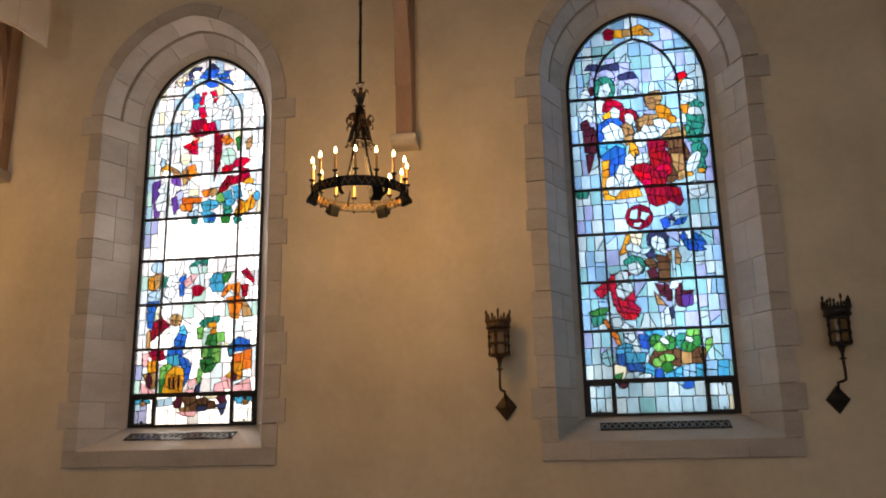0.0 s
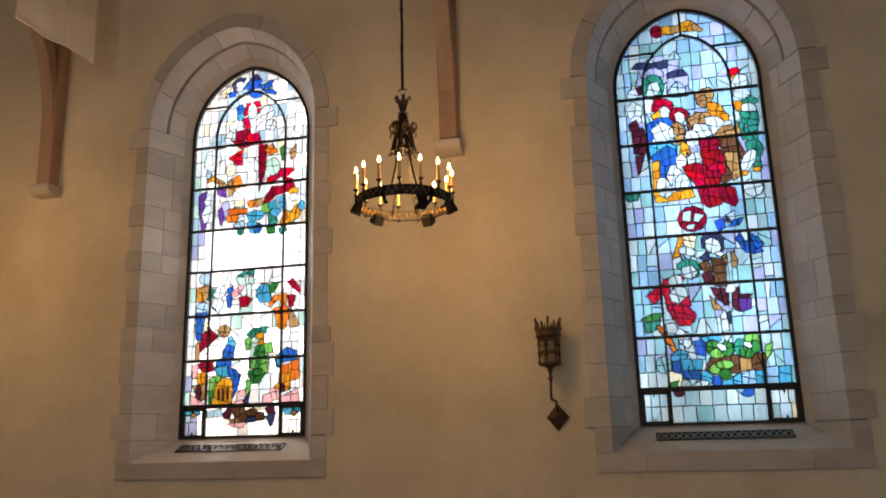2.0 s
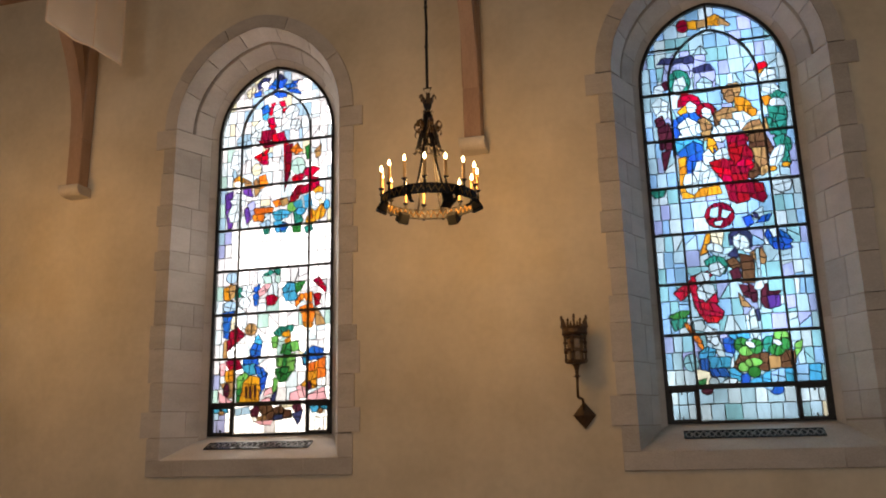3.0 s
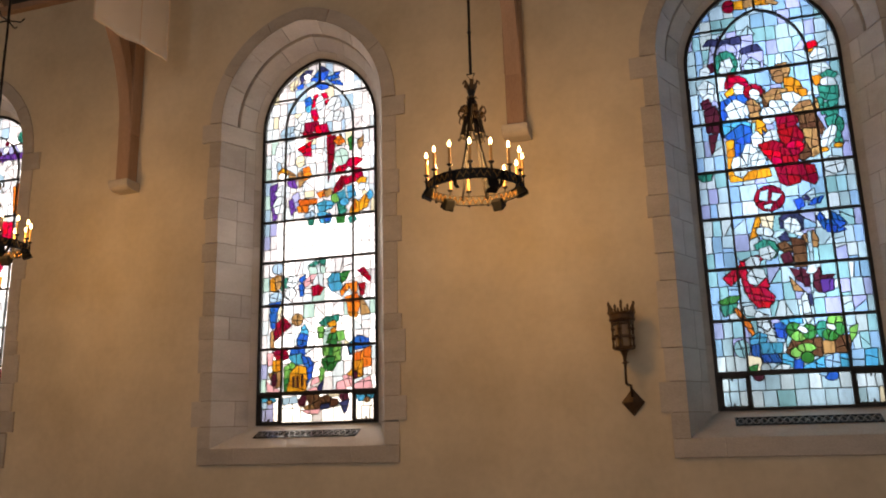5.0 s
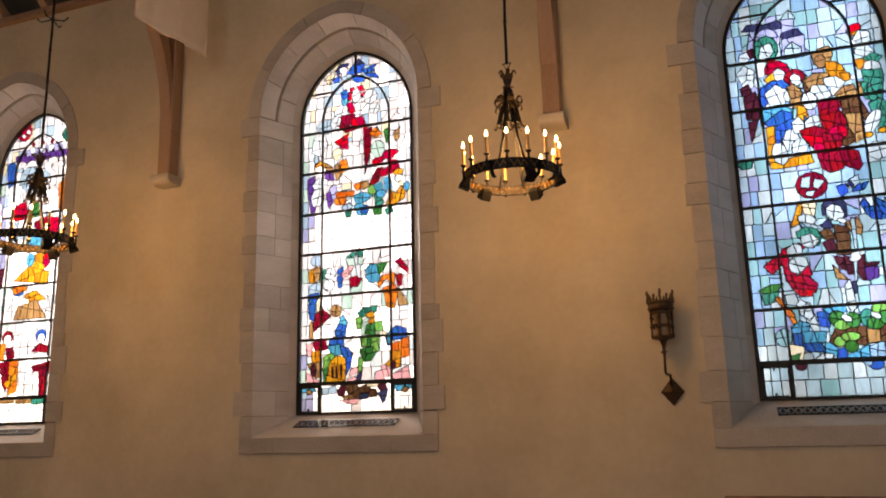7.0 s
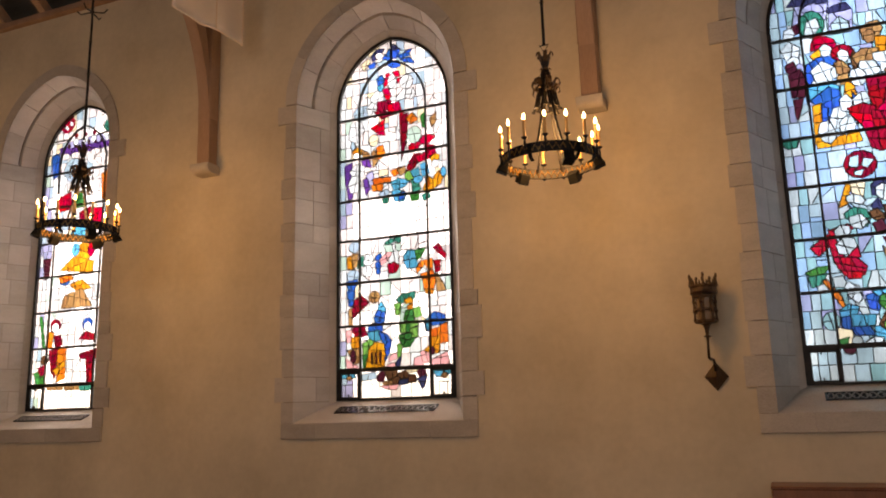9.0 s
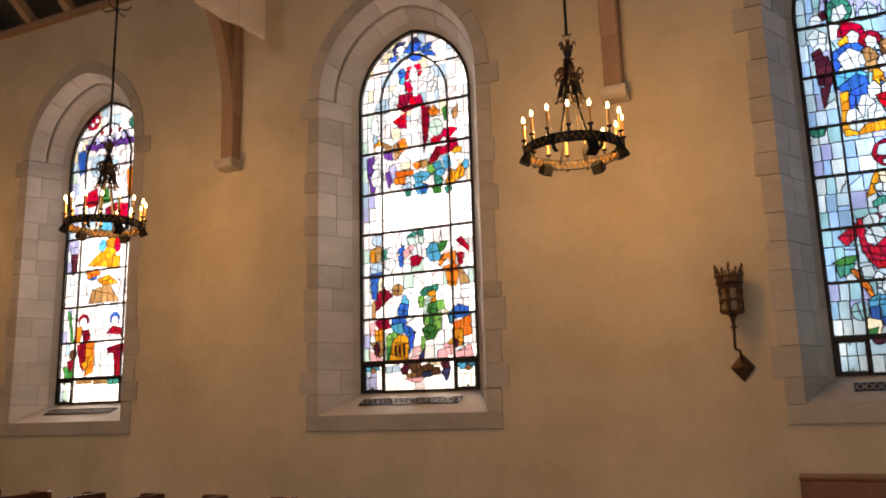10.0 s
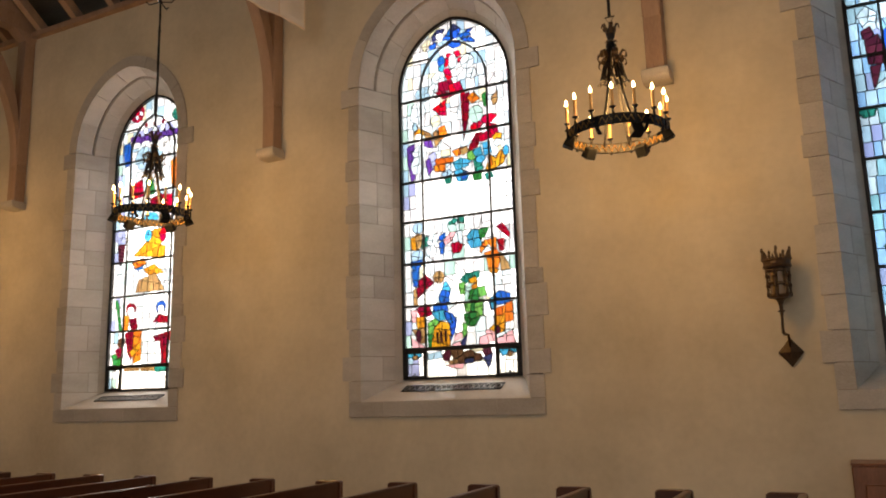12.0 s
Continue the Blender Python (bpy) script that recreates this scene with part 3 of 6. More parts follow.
        nx, nz = -(q[1] - p[1]) / L * r, (q[0] - p[0]) / L * r
        for a, b in pieces:
            a, b = max(a, lo), min(b, hi)
            if b <= a:
                continue
            k = len(vs)
            for t in (a, b):
                x, z = p[0] + t * (q[0] - p[0]), p[1] + t * (q[1] - p[1])
                vs += [(c + x + nx, GLASS_Y - 0.001, z + nz), (c + x + nx * 0.5, GLASS_Y - 0.005, z + nz * 0.5), (c + x - nx * 0.5, GLASS_Y - 0.005, z - nz * 0.5), (c + x - nx, GLASS_Y - 0.001, z - nz)]
            fs += [(k + i, k + i + 1, k + i + 5, k + i + 4) for i in range(3)]
    me = bpy.data.meshes.new("lead_cames")
    me.from_pydata(vs, [], fs)
    me.materials.append(LEAD)
    ob = new("lead_cames", me)
    ob.parent, ob["label"], ob["kind"] = win, "dark lead cames between the panes", "stuff"
    # saddle bars, mullion bars and the inner arch bar
    y0, y1 = GLASS_Y - 0.028, GLASS_Y - 0.003
    for i, z in enumerate(BAR_Z):
        bm = bmesh.new()
        h = 0.024 if i == 0 else 0.015
        box(bm, (c - W, y0, z - h), (c + W, y1, z + h), 0.003)
        part("saddle_bar", bm, IRON, win)
    for sg in (-1, 1):
        bm = bmesh.new()
        z = 5.71
        th = math.asin((z - SPRING) / (W + OFF))
        xo = (W + OFF) * math.cos(th) - OFF
        th = math.asin((z - SPRING) / (BAR_X + OFF))
        xi = (BAR_X + OFF) * math.cos(th) - OFF
        box(bm, (c + (sg * xi if sg > 0 else -xo), y0, z - 0.011), (c + (xo if sg > 0 else -xi), y1, z + 0.011), 0.003)
        part("saddle_bar", bm, IRON, win)
        bm = bmesh.new()
        box(bm, (c + sg * BAR_X - 0.011, y0 - 0.004, B), (c + sg * BAR_X + 0.011, y1, SPRING), 0.003)
        part("upright_bar", bm, IRON, win)
    bm = bmesh.new()
    strap(bm, [(c + arch(-1 + i / 12, BAR_X)[0], GLASS_Y - 0.018, arch(-1 + i / 12, BAR_X)[1]) for i in range(25)], 0.026, 0.024, (0, 1, 0))
    part("arch_bar", bm, IRON, win)
    bm = bmesh.new()
    box(bm, (c - 0.012, y0, 5.88), (c + 0.012, y1, 6.17), 0.003)
    part("upright_bar", bm, IRON, win)
    # outer frame
    bm = bmesh.new()
    o = outline(0.741, 1.858, 28)
    n = outline(0.704, 1.884, 28)
    for (a, b), (p, q) in zip(zip(o, o[1:] + o[:1]), zip(n, n[1:] + n[:1])):
        f = [bm.verts.new((c + u[0], GLASS_Y - 0.035, u[1])) for u in (a, b, q, p)]
        g = [bm.verts.new((c + u[0], GLASS_Y + 0.02, u[1])) for u in (a, b, q, p)]
        bm.faces.new(f)
        bm.faces.new(g)
        bm.faces.new((f[2], f[3], g[3], g[2]))
        bm.faces.new((f[0], f[1], g[1], g[0]))
    bmesh.ops.remove_doubles(bm, verts=bm.verts, dist=1e-4)
    part("frame", bm, IRON, win, "black iron outer frame")
    # hinged vent lights in the two lower corners
    for sg in (-1, 1):
        v = empty("vent_light", c, 0, 0)
        v.matrix_world = Matrix()
        v.parent = win
        for lo, hi in (((BAR_X, 1.884), (BAR_X + 0.035, 2.175)), ((0.676, 1.884), (0.708, 2.175)), ((BAR_X, 1.872), (0.708, 1.90)), ((BAR_X, 2.15), (0.708, 2.18))):
            bm = bmesh.new()
            a, b = sorted((sg * lo[0], sg * hi[0]))
            box(bm, (c + a, y0 - 0.006, lo[1]), (c + b, y1 - 0.002, hi[1]), 0.003)
            part("vent_frame", bm, IRON, v)
        for z in (1.912, 2.14):
            bm = bmesh.new()
            box(bm, (c + sg * 0.59 - 0.008, y0 - 0.01, z - 0.014), (c + sg * 0.59 + 0.008, y1, z + 0.014), 0.003)
            part("latch", bm, IRON, v)
    return win


def pick(rnd, *options):
    """A weighted choice: colour, weight, colour, weight."""
    t = rnd.uniform(0, sum(options[1::2]))
    for col, w in zip(options[0::2], options[1::2]):
        t -= w
        if t <= 0:
            return col
    return options[0]


def white_ground(x, z, rnd):
    if z > 5.3:
        return pick(rnd, "ice", 4, "pale", 1, "cream", 2 if x < -0.2 else 0.5, "opal", 4, "white", 0.3 if x < 0.25 else 8)
    if x < -0.5:
        return pick(rnd, "ice", 4, "opal", 4, "lilac", 1.2, "mint", 0.8, "pale", 1)
    if z > 4.15:
        return pick(rnd, "white", 7 if x > 0.4 else 1.5, "ice", 4, "opal", 5, "pale", 0.6, "cream", 0.5)
    if 2.2 < z < 3.65:
        return pick(rnd, "white", 6 if x > 0.0 else 2.5, "ice", 3, "opal", 5, "mint", 0.3, "cream", 0.3)
    return pick(rnd, "white", 14, "opal", 1)


def blue_ground(x, z, rnd):
    if z < 2.4:
        return pick(rnd, "aqua", 2, "frost", 4, "cream", 0.6, "mist", 3)
    return pick(rnd, "azure", 4, "aqua", 3, "frost", 4, "peri", 2, "mist", 2)


def shapes_of_white_window():
    yield Q("slate", -0.28, 6.00, -0.26, 5.91, -0.14, 5.98, -0.09, 6.06, -0.21, 6.07)
    yield E("white", -0.17, 5.98, 0.058, 0.042, -9, 5)
    yield Q("blue", -0.32, 5.88, -0.30, 5.83, -0.22, 5.84, -0.21, 5.92)
    yield Q("slate", -0.05, 6.03, -0.00, 5.97, 0.11, 6.02, 0.03, 6.10)
    yield Q("blue", -0.13, 5.93, -0.10, 5.86, -0.00, 5.92, -0.02, 6.05)
    yield Q("pale", -0.21, 5.89, -0.14, 5.81, -0.03, 5.87, -0.08, 5.92)
    yield Q("blue", 0.01, 5.90, 0.08, 5.91, 0.12, 6.02, 0.01, 6.01)
    yield Q("blue", 0.06, 5.94, 0.12, 5.89, 0.26, 5.90, 0.21, 5.96)
    yield Q("blue", 0.17, 5.97, 0.23, 5.93, 0.28, 5.99)
    yield Q("blue", 0.11, 5.88, 0.18, 5.83, 0.32, 5.79, 0.25, 5.88)
    yield Q("blue", -0.08, 5.86, 0.01, 5.78, 0.12, 5.79, 0.10, 5.87)
    yield Q("cream", -0.43, 5.90, -0.37, 5.81, -0.28, 5.94, -0.33, 5.98)
    yield Q("red", -0.09, 5.72, -0.07, 5.67, -0.01, 5.66, -0.03, 5.74)
    yield Q("red", 0.01, 5.74, 0.02, 5.67, 0.11, 5.66, 0.09, 5.74)
    yield Q("red", -0.12, 5.65, -0.10, 5.56, -0.03, 5.59, -0.07, 5.68)
    yield Q("red", 0.06, 5.64, 0.07, 5.58, 0.12, 5.59, 0.12, 5.65)
    yield E("ice", 0.00, 5.62, 0.064, 0.098, -1, 6)
    yield Q("blue", -0.21, 5.69, -0.19, 5.57, -0.09, 5.63, -0.13, 5.73)
    yield Q("cyan", -0.20, 5.58, -0.18, 5.52, -0.12, 5.51, -0.11, 5.62)
    yield E("ice", 0.19, 5.58, 0.096, 0.097, -3, 7)
    yield E("ice", 0.24, 5.42, 0.080, 0.080, -25, 5)
    yield E("ice", -0.20, 5.43, 0.097, 0.113, -31, 6)
    yield E("pale", -0.40, 5.28, 0.130, 0.096)
    yield E("ice", -0.25, 5.29, 0.097, 0.112, 33, 6)
    yield Q("red", -0.13, 5.54, -0.07, 5.36, -0.01, 5.43, -0.05, 5.55)
    yield Q("crimson", -0.21, 5.26, 0.02, 5.26, -0.02, 5.39, -0.20, 5.39)
    yield Q("red", -0.07, 5.33, -0.05, 5.22, 0.13, 5.22, 0.09, 5.35)
    yield Q("crimson", -0.26, 5.28, -0.14, 5.16, 0.02, 5.19, 0.11, 5.21)
    yield Q("red", -0.30, 5.07, -0.25, 5.03, -0.15, 5.02, -0.09, 5.16)
    yield Q("red", -0.25, 5.04, -0.20, 4.97, -0.10, 4.95, -0.11, 5.09)
    yield Q("red", 0.09, 5.20, 0.11, 4.70, 0.15, 4.82, 0.15, 5.21)
    yield Q("crimson", 0.11, 4.60, 0.15, 4.72, 0.19, 4.90, 0.21, 5.19, 0.12, 5.16)
    yield Q("orange", 0.17, 5.12, 0.24, 5.04, 0.34, 5.08, 0.26, 5.18)
    yield Q("green", 0.36, 5.12, 0.39, 4.96, 0.44, 4.99, 0.43, 5.16)
    yield Q("tan", 0.48, 5.07, 0.50, 4.96, 0.56, 5.00, 0.57, 5.14)
    yield Q("red", 0.20, 4.75, 0.23, 4.68, 0.31, 4.69, 0.37, 4.79, 0.27, 4.83)
    yield Q("red", 0.34, 4.85, 0.36, 4.77, 0.46, 4.76, 0.56, 4.84, 0.47, 4.88)
    yield Q("red", 0.40, 4.76, 0.44, 4.59, 0.56, 4.63, 0.53, 4.74)
    yield Q("crimson", 0.17, 4.45, 0.29, 4.50, 0.36, 4.66, 0.27, 4.67, 0.19, 4.54)
    yield Q("red", 0.30, 4.62, 0.33, 4.55, 0.48, 4.58, 0.44, 4.68)
    yield E("mint", 0.28, 4.90, 0.094, 0.109)
    yield Q("pale", -0.57, 4.90, -0.55, 4.82, -0.50, 4.85, -0.52, 4.97)
    yield E("ice", -0.49, 5.06, 0.114, 0.160, -17, 5)
    yield Q("gold", -0.55, 4.80, -0.52, 4.76, -0.42, 4.76, -0.41, 4.82, -0.49, 4.86)
    yield E("white", -0.48, 4.75, 0.056, 0.047, -19, 5)
    yield Q("tan", -0.42, 4.83, -0.38, 4.65, -0.29, 4.66, -0.31, 4.76)
    yield Q("purple", -0.65, 4.64, -0.64, 4.40, -0.59, 4.35, -0.56, 4.48, -0.54, 4.68)
    yield Q("purple", -0.62, 4.38, -0.60, 4.21, -0.54, 4.23, -0.53, 4.38)
    yield Q("purple", -0.42, 4.68, -0.40, 4.60, -0.28, 4.58, -0.32, 4.69)
    yield Q("lilac", -0.36, 4.49, -0.31, 4.30, -0.23, 4.37, -0.27, 4.54)
    yield Q("purple", -0.40, 4.44, -0.36, 4.24, -0.30, 4.32, -0.34, 4.46)
    yield E("ice", -0.47, 4.55, 0.113, 0.108, 21, 5)
    yield E("ice", -0.51, 4.40, 0.096, 0.123, -15, 6)
    yield Q("tan", -0.29, 4.76, -0.26, 4.57, -0.19, 4.65, -0.24, 4.81)
    yield Q("orange", -0.22, 4.82, -0.20, 4.66, -0.09, 4.70, -0.13, 4.84)
    yield E("cream", -0.25, 4.91, 0.065, 0.078)
    yield Q("orange", -0.27, 4.44, -0.26, 4.36, -0.03, 4.37, -0.02, 4.43)
    yield Q("orange", -0.29, 4.36, -0.27, 4.28, -0.14, 4.27, -0.13, 4.36)
    yield Q("orange", -0.04, 4.50, 0.01, 4.42, 0.13, 4.47, 0.10, 4.53)
    yield Q("tan", 0.06, 4.50, 0.09, 4.42, 0.17, 4.46, 0.15, 4.54)
    yield Q("pale", -0.20, 4.24, -0.13, 4.17, -0.04, 4.24, -0.09, 4.29)
    yield Q("teal", -0.15, 4.17, -0.13, 4.11, -0.07, 4.11, -0.06, 4.21)
    yield Q("cyan", -0.04, 4.36, 0.01, 4.25, 0.16, 4.29, 0.22, 4.36, 0.07, 4.40)
    yield Q("cyan", -0.03, 4.25, 0.02, 4.12, 0.14, 4.11, 0.18, 4.20, 0.06, 4.27)
    yield Q("blue", 0.06, 4.21, 0.08, 4.13, 0.14, 4.14, 0.15, 4.23)
    yield E("lime", 0.21, 4.41, 0.062, 0.061)
    yield Q("teal", 0.23, 4.35, 0.25, 4.17, 0.36, 4.23, 0.31, 4.37)
    yield Q("green", 0.21, 4.19, 0.23, 4.10, 0.33, 4.10, 0.33, 4.22)
    yield Q("cyan", 0.22, 4.46, 0.26, 4.38, 0.35, 4.39, 0.33, 4.50)
    yield Q("cyan", 0.35, 4.53, 0.37, 4.37, 0.47, 4.41, 0.44, 4.55)
    yield E("cyan", 0.32, 4.35, 0.062, 0.046)
    yield Q("gold", 0.47, 4.58, 0.50, 4.54, 0.59, 4.52, 0.60, 4.61, 0.53, 4.63)
    yield E("ice", 0.54, 4.51, 0.062, 0.053, 29, 5)
    yield Q("gold", 0.49, 4.32, 0.50, 4.21, 0.61, 4.26, 0.65, 4.38, 0.58, 4.42)
    yield Q("gold", 0.38, 4.23, 0.40, 4.17, 0.51, 4.18, 0.50, 4.33, 0.45, 4.38)
    yield E("cyan", 0.64, 4.40, 0.038, 0.060)
    yield Q("teal", 0.36, 4.16, 0.39, 4.08, 0.48, 4.12, 0.45, 4.18)
    yield Q("orange", 0.41, 4.36, 0.44, 4.24, 0.47, 4.26, 0.45, 4.38)
    yield Q("teal", -0.13, 3.64, -0.08, 3.61, 0.03, 3.66, -0.04, 3.69)
    yield Q("teal", -0.00, 3.69, 0.03, 3.64, 0.09, 3.62, 0.09, 3.70)
    yield Q("mint", -0.14, 3.62, -0.10, 3.53, -0.01, 3.53, -0.03, 3.62)
    yield Q("mint", 0.02, 3.55, 0.08, 3.52, 0.09, 3.61, 0.02, 3.63)
    yield E("pale", -0.52, 3.63, 0.078, 0.067)
    yield Q("gold", -0.62, 3.51, -0.61, 3.38, -0.54, 3.36, -0.48, 3.54, -0.52, 3.56)
    yield Q("tan", -0.56, 3.52, -0.53, 3.37, -0.47, 3.41, -0.47, 3.56)
    yield Q("teal", -0.48, 3.37, -0.37, 3.41, -0.40, 3.53, -0.47, 3.47)
    yield E("ice", -0.33, 3.46, 0.077, 0.088, -29, 5)
    yield E("ice", -0.35, 3.33, 0.078, 0.073, -7, 6)
    yield Q("blue", -0.25, 3.45, -0.16, 3.43, -0.16, 3.54, -0.24, 3.50)
    yield Q("blue", -0.25, 3.42, -0.23, 3.28, -0.18, 3.29, -0.17, 3.45)
    yield Q("pink", -0.19, 3.45, -0.17, 3.38, -0.08, 3.43, -0.02, 3.53, -0.10, 3.53)
    yield Q("red", -0.09, 3.39, -0.07, 3.28, 0.02, 3.28, 0.07, 3.36, 0.00, 3.41)
    yield Q("cyan", 0.11, 3.46, 0.13, 3.41, 0.29, 3.43, 0.29, 3.52, 0.17, 3.53)
    yield Q("cyan", 0.11, 3.41, 0.16, 3.31, 0.30, 3.32, 0.29, 3.43)
    yield Q("green", 0.26, 3.52, 0.28, 3.40, 0.34, 3.43, 0.40, 3.54)
    yield Q("orange", 0.27, 3.31, 0.28, 3.24, 0.36, 3.32, 0.43, 3.40, 0.34, 3.39)
    yield Q("orange", 0.36, 3.39, 0.42, 3.28, 0.48, 3.29, 0.48, 3.41)
    yield Q("red", 0.48, 3.53, 0.52, 3.49, 0.64, 3.38, 0.65, 3.44, 0.56, 3.57)
    yield Q("crimson", 0.49, 3.38, 0.51, 3.24, 0.57, 3.25, 0.58, 3.39)
    yield Q("orange", 0.32, 3.24, 0.35, 3.16, 0.52, 3.17, 0.48, 3.28)
    yield Q("orange", 0.35, 3.18, 0.37, 3.05, 0.49, 3.06, 0.52, 3.17)
    yield Q("gold", 0.36, 3.07, 0.39, 3.01, 0.48, 3.00, 0.49, 3.05)
    yield Q("tan", 0.51, 3.25, 0.52, 3.02, 0.64, 3.03, 0.60, 3.13)
    yield E("pale", -0.53, 3.29, 0.093, 0.073)
    yield Q("blue", -0.63, 3.23, -0.60, 3.11, -0.48, 3.12, -0.47, 3.25)
    yield Q("blue", -0.62, 3.12, -0.60, 2.94, -0.54, 2.93, -0.51, 3.12)
    yield E("cream", -0.47, 3.10, 0.047, 0.086)
    yield E("white", -0.42, 3.08, 0.054, 0.087, 9, 7)
    yield Q("crimson", -0.53, 2.92, -0.39, 2.91, -0.32, 2.96, -0.43, 3.06, -0.53, 3.00)
    yield Q("crimson", -0.59, 2.88, -0.54, 2.79, -0.38, 2.92, -0.50, 2.94)
    yield E("tan", -0.26, 3.02, 0.076, 0.072)
    yield Q("cyan", -0.22, 2.90, -0.21, 2.84, -0.11, 2.82, -0.12, 2.89, -0.17, 2.97)
    yield Q("blue", -0.27, 2.79, -0.26, 2.72, -0.13, 2.72, -0.12, 2.84, -0.22, 2.87)
    yield Q("teal", 0.01, 2.97, 0.07, 2.91, 0.15, 2.94, 0.19, 3.03, 0.10, 3.04)
    yield Q("teal", 0.16, 3.04, 0.19, 2.94, 0.26, 2.98, 0.26, 3.05)
    yield Q("gold", 0.11, 2.96, 0.14, 2.91, 0.23, 2.92, 0.21, 2.99)
    yield Q("lime", -0.01, 2.92, 0.01, 2.79, 0.07, 2.80, 0.08, 2.94)
    yield Q("gold", 0.15, 2.89, 0.16, 2.84, 0.22, 2.82, 0.23, 2.92)
    yield Q("green", 0.10, 2.73, 0.24, 2.71, 0.23, 2.85, 0.13, 2.84)
    yield Q("lime", 0.22, 2.86, 0.25, 2.74, 0.34, 2.77, 0.31, 2.87)
    yield Q("tan", -0.60, 2.70, -0.54, 2.70, -0.56, 2.93, -0.60, 2.89)
    yield Q("crimson", -0.57, 2.67, -0.50, 2.55, -0.35, 2.59, -0.40, 2.72)
    yield Q("blue", -0.35, 2.62, -0.15, 2.62, -0.17, 2.74, -0.34, 2.71)
    yield Q("cyan", -0.36, 2.62, -0.32, 2.51, -0.16, 2.52, -0.20, 2.64)
    yield Q("blue", -0.21, 2.62, -0.18, 2.52, -0.13, 2.45, -0.04, 2.50, -0.10, 2.59)
    yield Q("blue", -0.15, 2.24, -0.07, 2.37, -0.04, 2.52, -0.13, 2.47, -0.15, 2.35)
    yield Q("lime", -0.42, 2.49, -0.41, 2.35, -0.34, 2.37, -0.27, 2.51, -0.32, 2.55)
    yield Q("green", -0.42, 2.36, -0.41, 2.21, -0.35, 2.20, -0.33, 2.38)
    yield Q("gold", -0.35, 2.32, -0.12, 2.33, -0.14, 2.48, -0.25, 2.51, -0.34, 2.43)
    yield Q("gold", -0.38, 2.21, -0.13, 2.20, -0.14, 2.35, -0.36, 2.33)
    yield Q("plum", -0.31, 2.38, -0.30, 2.26, -0.28, 2.26, -0.29, 2.39)
    yield Q("plum", -0.26, 2.39, -0.25, 2.26, -0.23, 2.26, -0.24, 2.39)
    yield Q("plum", -0.20, 2.27, -0.18, 2.27, -0.18, 2.40, -0.20, 2.40)
    yield Q("gold", -0.58, 2.57, -0.56, 2.45, -0.44, 2.43, -0.46, 2.58)
    yield Q("tan", -0.62, 2.43, -0.53, 2.26, -0.44, 2.28, -0.45, 2.45)
    yield E("plum", -0.54, 2.35, 0.038, 0.083)
    yield Q("pink", -0.64, 2.34, -0.62, 2.22, -0.43, 2.21)
    yield Q("pink", -0.64, 2.65, -0.62, 2.51, -0.57, 2.52, -0.55, 2.66)
    yield Q("green", 0.05, 2.69, 0.06, 2.59, 0.19, 2.59, 0.19, 2.71)
    yield Q("lime", 0.07, 2.59, 0.13, 2.59, 0.14, 2.70, 0.07, 2.69)
    yield Q("lime", 0.18, 2.52, 0.28, 2.53, 0.29, 2.74, 0.19, 2.70)
    yield Q("green", 0.04, 2.57, 0.08, 2.43, 0.20, 2.48, 0.21, 2.59)
    yield Q("green", 0.10, 2.42, 0.19, 2.43, 0.26, 2.54, 0.13, 2.50)
    yield Q("lime", 0.02, 2.32, 0.07, 2.30, 0.09, 2.45, 0.03, 2.48)
    yield Q("slate", -0.00, 2.21, 0.06, 2.22, 0.08, 2.34, 0.01, 2.28)
    yield Q("pink", -0.09, 2.27, 0.03, 2.31, 0.01, 2.38, -0.07, 2.34)
    yield Q("pink", -0.11, 2.20, 0.01, 2.20, -0.01, 2.27, -0.11, 2.24)
    yield Q("pink", 0.22, 2.21, 0.35, 2.21, 0.33, 2.33, 0.23, 2.30)
    yield Q("pink", 0.30, 2.37, 0.34, 2.24, 0.44, 2.25, 0.42, 2.39)
    yield Q("pink", 0.43, 2.27, 0.45, 2.21, 0.66, 2.22, 0.63, 2.36)
    yield Q("blue", 0.36, 2.68, 0.38, 2.59, 0.42, 2.59, 0.42, 2.73)
    yield Q("blue", 0.42, 2.75, 0.43, 2.64, 0.62, 2.66, 0.62, 2.76, 0.49, 2.81)
    yield Q("cyan", 0.37, 2.71, 0.39, 2.60, 0.45, 2.63, 0.43, 2.77)
    yield Q("orange", 0.44, 2.52, 0.57, 2.53, 0.58, 2.64, 0.44, 2.61)
    yield Q("orange", 0.53, 2.44, 0.65, 2.46, 0.64, 2.68, 0.56, 2.65)
    yield Q("gold", 0.41, 2.52, 0.42, 2.38, 0.54, 2.35, 0.55, 2.53)
    yield Q("gold", 0.35, 2.38, 0.46, 2.33, 0.54, 2.35, 0.42, 2.44)
    yield E("plum", 0.45, 2.37, 0.036, 0.047)
    yield Q("cyan", -0.71, 2.17, -0.69, 2.11, -0.50, 2.11, -0.52, 2.18)
    yield Q("pale", -0.43, 2.15, -0.42, 2.07, -0.24, 2.09, -0.25, 2.17)
    yield E("tan", -0.59, 2.11, 0.038, 0.027)
    yield Q("cyan", 0.46, 2.16, 0.49, 2.08, 0.70, 2.12, 0.69, 2.17)
    yield E("tan", 0.59, 2.10, 0.037, 0.033)
    yield Q("plum", -0.24, 2.12, -0.23, 2.06, -0.15, 2.05, -0.11, 2.17, -0.18, 2.18)
    yield Q("brown", -0.15, 2.19, -0.10, 2.07, 0.04, 2.12, 0.01, 2.20)
    yield Q("tan", -0.17, 2.05, -0.15, 2.01, -0.03, 2.01, -0.04, 2.08)
    yield Q("brown", -0.05, 2.08, -0.03, 2.01, 0.07, 2.03, 0.04, 2.13)
